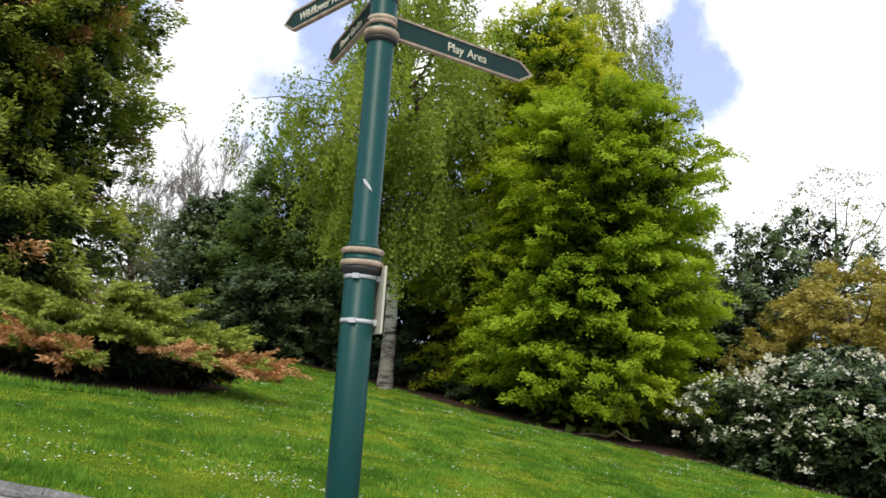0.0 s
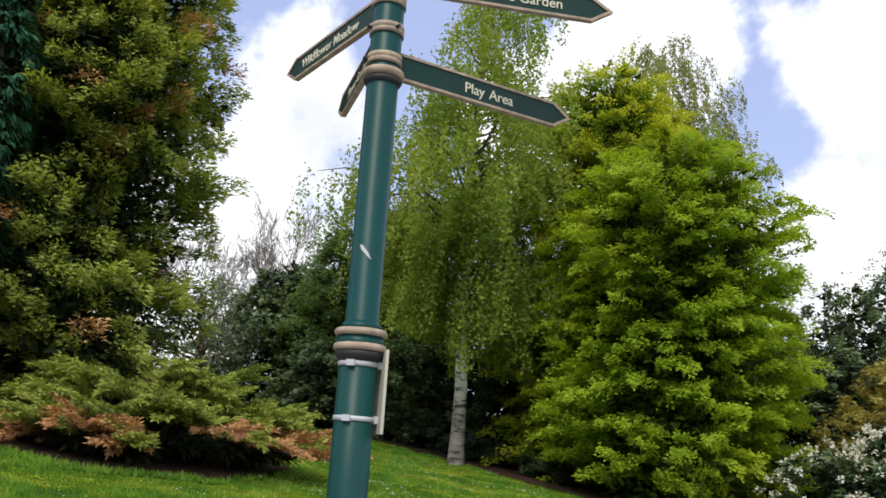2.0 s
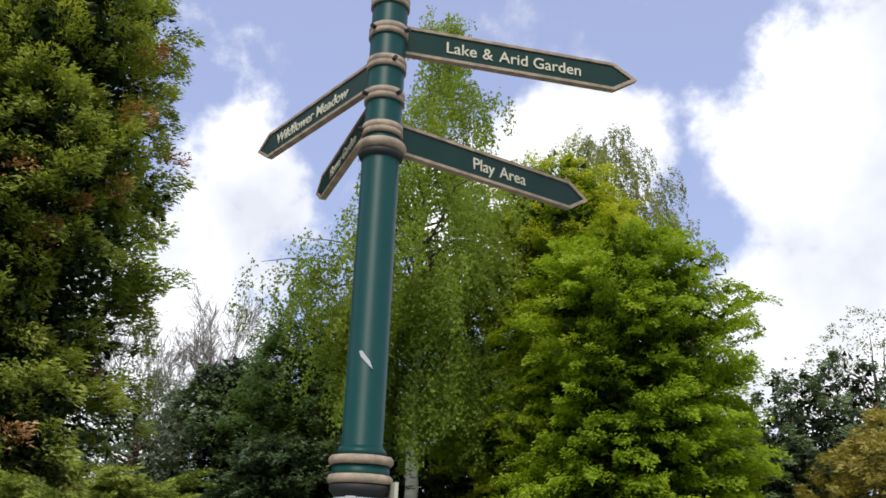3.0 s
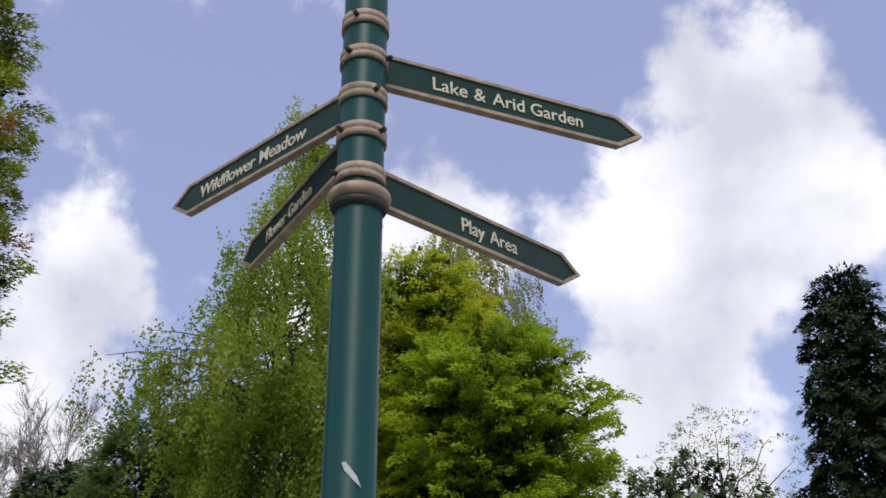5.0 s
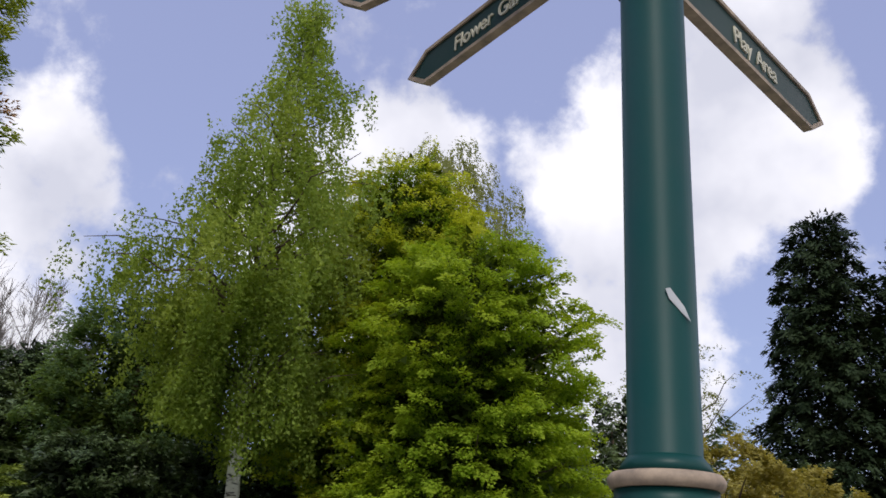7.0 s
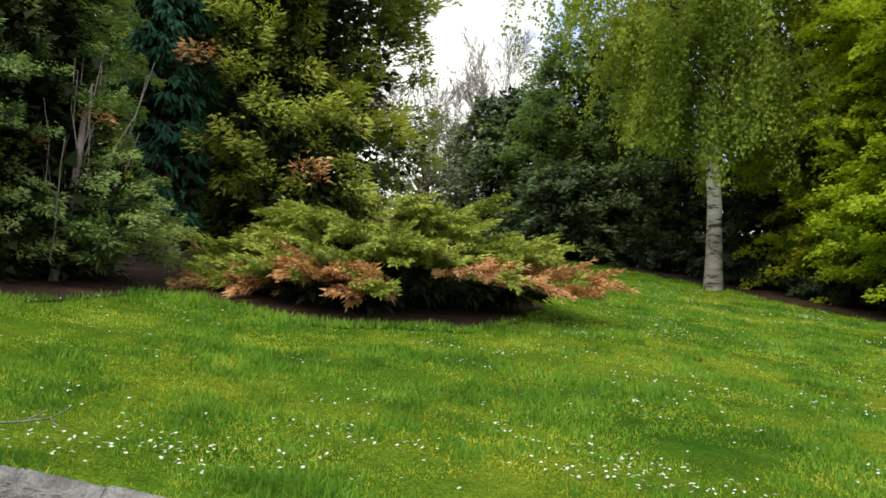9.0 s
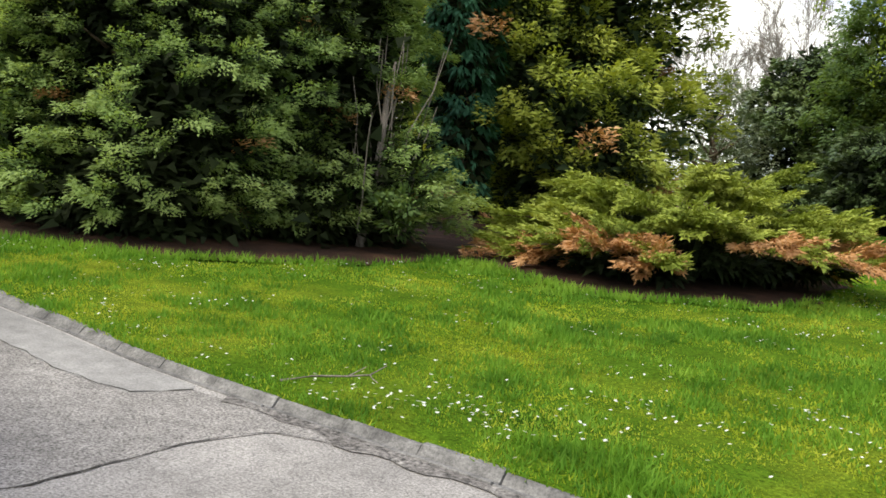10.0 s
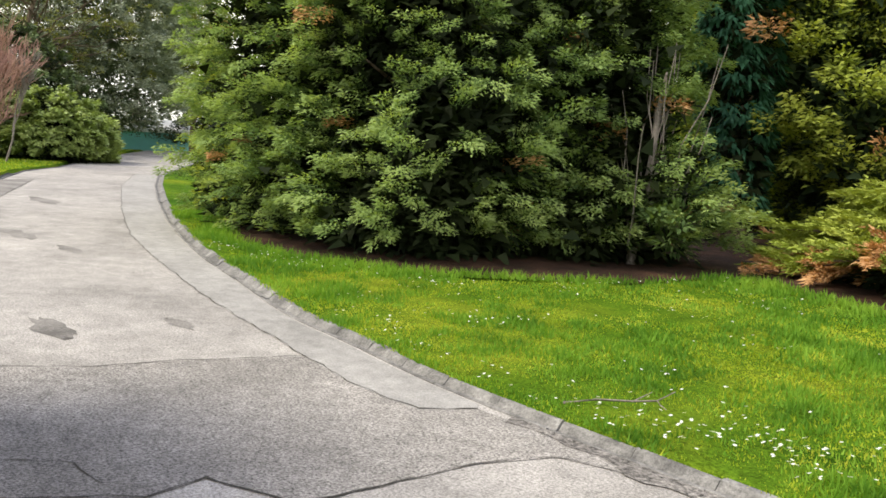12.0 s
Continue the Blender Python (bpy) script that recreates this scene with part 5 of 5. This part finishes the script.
# ---------------------------------------------------------------- lawn details
def fallen_log():
    rng = np.random.default_rng(131)
    z = float(lawn_z(5.0, 20.3))
    t = thing("fallen_log", 5.0, 20.3, z, "weathered fallen branch at the lawn edge", "log")
    t.scale = (1.15, 1.15, 1.15)
    limb("stem", bent(rng, (-0.65, 0.15, 0.06), (0.7, -0.2, 0.07), 6, 0.12, -0.06), [0.02, 0.025, 0.025, 0.022, 0.02, 0.016, 0.01], M_BARK, t, 8)
    for k in range(3):
        x = rng.uniform(-0.6, 0.5)
        limb("twig", bent(rng, (x, 0, 0.1), (x + rng.normal(0, 0.3), rng.normal(0, 0.2), 0.25), 3, 0.1), [0.01, 0.008, 0.006, 0.003], M_BARK, t, 5)
    return t


fallen_log()


def stick():
    x, y = -5.46, 5.58
    t = thing("fallen_stick", x, y, float(lawn_z(x, y)), "thin broken twig lying on the grass", "twig")
    limb("stem", [(-0.22, -0.2, 0.03), (-0.1, -0.06, 0.05), (0.06, 0.06, 0.05), (0.2, 0.08, 0.07), (0.26, 0.16, 0.12)], [0.009, 0.007, 0.006, 0.005, 0.003], M_TWIG, t, 6)
    limb("twig", [(0.2, 0.08, 0.07), (0.26, 0.02, 0.06), (0.32, -0.02, 0.05)], [0.005, 0.004, 0.002], M_TWIG, t, 5)
    limb("twig", [(0.06, 0.06, 0.05), (0.12, 0.16, 0.1)], [0.005, 0.002], M_TWIG, t, 5)
    return t


stick()


def on_lawn(x, y):
    return (y > kerb_y(x) + 0.175) | (y < edge_y(x) - 0.25)


def in_outline(x, y, outline):
    inside = np.zeros(len(x), bool)
    n = len(outline)
    for i in range(n):
        (xa, ya), (xb, yb) = outline[i], outline[(i + 1) % n]
        cross = ((ya > y) != (yb > y)) & (x < (xb - xa) * (y - ya) / (yb - ya + 1e-12) + xa)
        inside ^= cross
    return inside


def field(x, y, scale, seed):
    return np.array([noise.noise(Vector((a * scale, b * scale, seed))) for a, b in zip(x, y)])


def grass():
    rng = np.random.default_rng(141)
    n = 900000
    x = rng.uniform(-15.5, 9.5, n)
    y = 4.2 + 23.5 * rng.uniform(0, 1, n) ** 2.0
    wander = rng.normal(0, 0.09, n)
    ok = on_lawn(x, y) & ~in_outline(x, y + wander - 0.1, BED) & ~in_outline(x, y + wander - 0.1, WOOD)
    x, y = x[ok], y[ok]
    gx, gy = np.arange(-16, 10, 0.1), np.arange(3.5, 28.2, 0.1)
    tall_map = np.array([[0.8 + 1.0 * noise.noise(Vector((u * 0.9, v * 0.9, 1))) + 0.9 * noise.noise(Vector((u * 3.2, v * 3.2, 2))) for v in gy] for u in gx])
    tall = np.clip(tall_map[((x + 16) / 0.1).astype(int), ((y - 3.5) / 0.1).astype(int)], 0.25, 2.2)
    n = len(x)
    edge = in_outline(x, y + 0.2, BED)
    P = np.stack([x, y, lawn_z(x, y) - 0.008 + 0.026 * edge], 1)
    D = unit(rng.normal(0, 0.5, (n, 3)) + np.array([0, 0, 1.0]))
    side = unit(np.cross(D, rng.normal(0, 1, (n, 3))))
    tall = np.where(edge, np.maximum(tall, 1.5), tall)
    L = (tall * rng.uniform(0.024, 0.056, n))[:, None]
    W = (0.005 + 0.0007 * (y - 4))[:, None] * rng.uniform(0.7, 1.4, (n, 1))
    lush = tall + rng.normal(0, 0.25, n) > 0.82
    L = L * np.where(lush, 1.45, 1.0)[:, None]
    v = np.stack([P - side * W, P + side * W, P + D * L], 1)
    # the far verge beyond the channel
    m = 70000
    fx = rng.uniform(-38, -8, m)
    fy = edge_y(fx) - 0.32 - 4.5 * rng.uniform(0, 1, m)
    P2 = np.stack([fx, fy, lawn_z(fx, fy) - 0.008], 1)
    D2 = unit(rng.normal(0, 0.5, (m, 3)) + np.array([0, 0, 1.0]))
    s2 = unit(np.cross(D2, rng.normal(0, 1, (m, 3)))) * rng.uniform(0.008, 0.018, (m, 1))
    verge = np.stack([P2 - s2, P2 + s2, P2 + D2 * rng.uniform(0.03, 0.08, (m, 1))], 1)
    v, lush = np.concatenate([v, verge]), np.concatenate([lush, rng.uniform(size=m) < 0.5])
    tagged(triangles("grass", v[~lush], L_BLADE), "short mossy yellow-green lawn grass", "grass", kind="stuff")
    tagged(triangles("lush_grass", v[lush], L_LUSH), "longer dark green tufts of lawn grass", "grass", kind="stuff")


def daisies():
    rng = np.random.default_rng(151)
    groups_x, groups_y = rng.uniform(-12, 9, 620), 4.9 + 18.5 * rng.uniform(0, 1, 620) ** 1.4
    cx, cy, size = list(groups_x), list(groups_y), list(rng.integers(2, 13, 620))
    cx += [-4.95, -5.1, -2.3, -2.0, -2.5, -1.7, -3.0]
    cy += [5.55, 5.45, 7.0, 6.7, 6.5, 6.6, 7.2]
    size += [16, 8, 30, 24, 22, 20, 20]
    px, py = [], []
    for a, b, k in zip(cx, cy, size):
        px.append(a + rng.normal(0, 0.22, k))
        py.append(b + rng.normal(0, 0.12, k))
    px.append(rng.uniform(-34, -10, 220))
    py.append(edge_y(px[-1]) - 0.35 - 2.5 * rng.uniform(0, 1, 220))
    x, y = np.concatenate(px), np.concatenate(py)
    ok = on_lawn(x, y) & ~in_outline(x, y, BED) & ~in_outline(x, y, WOOD)
    x, y = x[ok], y[ok]
    c = np.stack([x, y, lawn_z(x, y) + rng.uniform(0.035, 0.06, len(x))], 1)
    n, per = len(x), 7
    ang = np.linspace(0, 2 * math.pi, per, endpoint=False)[None] + rng.uniform(0, 1, (n, 1))
    tilt = rng.normal(0, 0.25, (n, 1, 2))
    D = np.stack([np.cos(ang), np.sin(ang), np.full(ang.shape, 0.25)], -1)
    D[..., 2] += D[..., 0] * tilt[..., 0] + D[..., 1] * tilt[..., 1]
    D = unit(D).reshape(-1, 3)
    L = np.repeat(rng.uniform(0.0095, 0.0155, n) * (1 + 0.03 * (y - 5)), per)
    ob = quads("daisies", leaf_quads(np.repeat(c, per, 0), D, np.tile([0.0, 0.0, 1.0], (n * per, 1)), L, L * 0.75, 0.0), L_DAISY)
    return tagged(ob, "scattered clusters of small white daisies in the grass", "flowers", kind="stuff")


grass()
daisies()


# distant wood that closes the view all round
def belt():
    rng = np.random.default_rng(161)
    n = 1500
    a = rng.uniform(0, 2 * math.pi, n)
    r = rng.uniform(68, 80, n)
    top = 5.0 + 2.0 * np.sin(a * 7) + 1.5 * np.sin(a * 17 + 1)
    x, y = -8 + r * np.cos(a), 10 + r * np.sin(a)
    c = np.stack([x, y, rise(x, y) + rng.uniform(0, 1, n) * top], 1)
    ax = unit(np.stack([-np.cos(a), -np.sin(a), np.full(n, 0.4)], 1))
    ob = blades("far_wood", clump_leaves(rng, c, ax, 16, 1.6, 1.0, 0.7, 0.8), L_RHODO, None)
    return tagged(ob, "hazy green belt of distant trees round the park", "trees", kind="stuff")


belt()
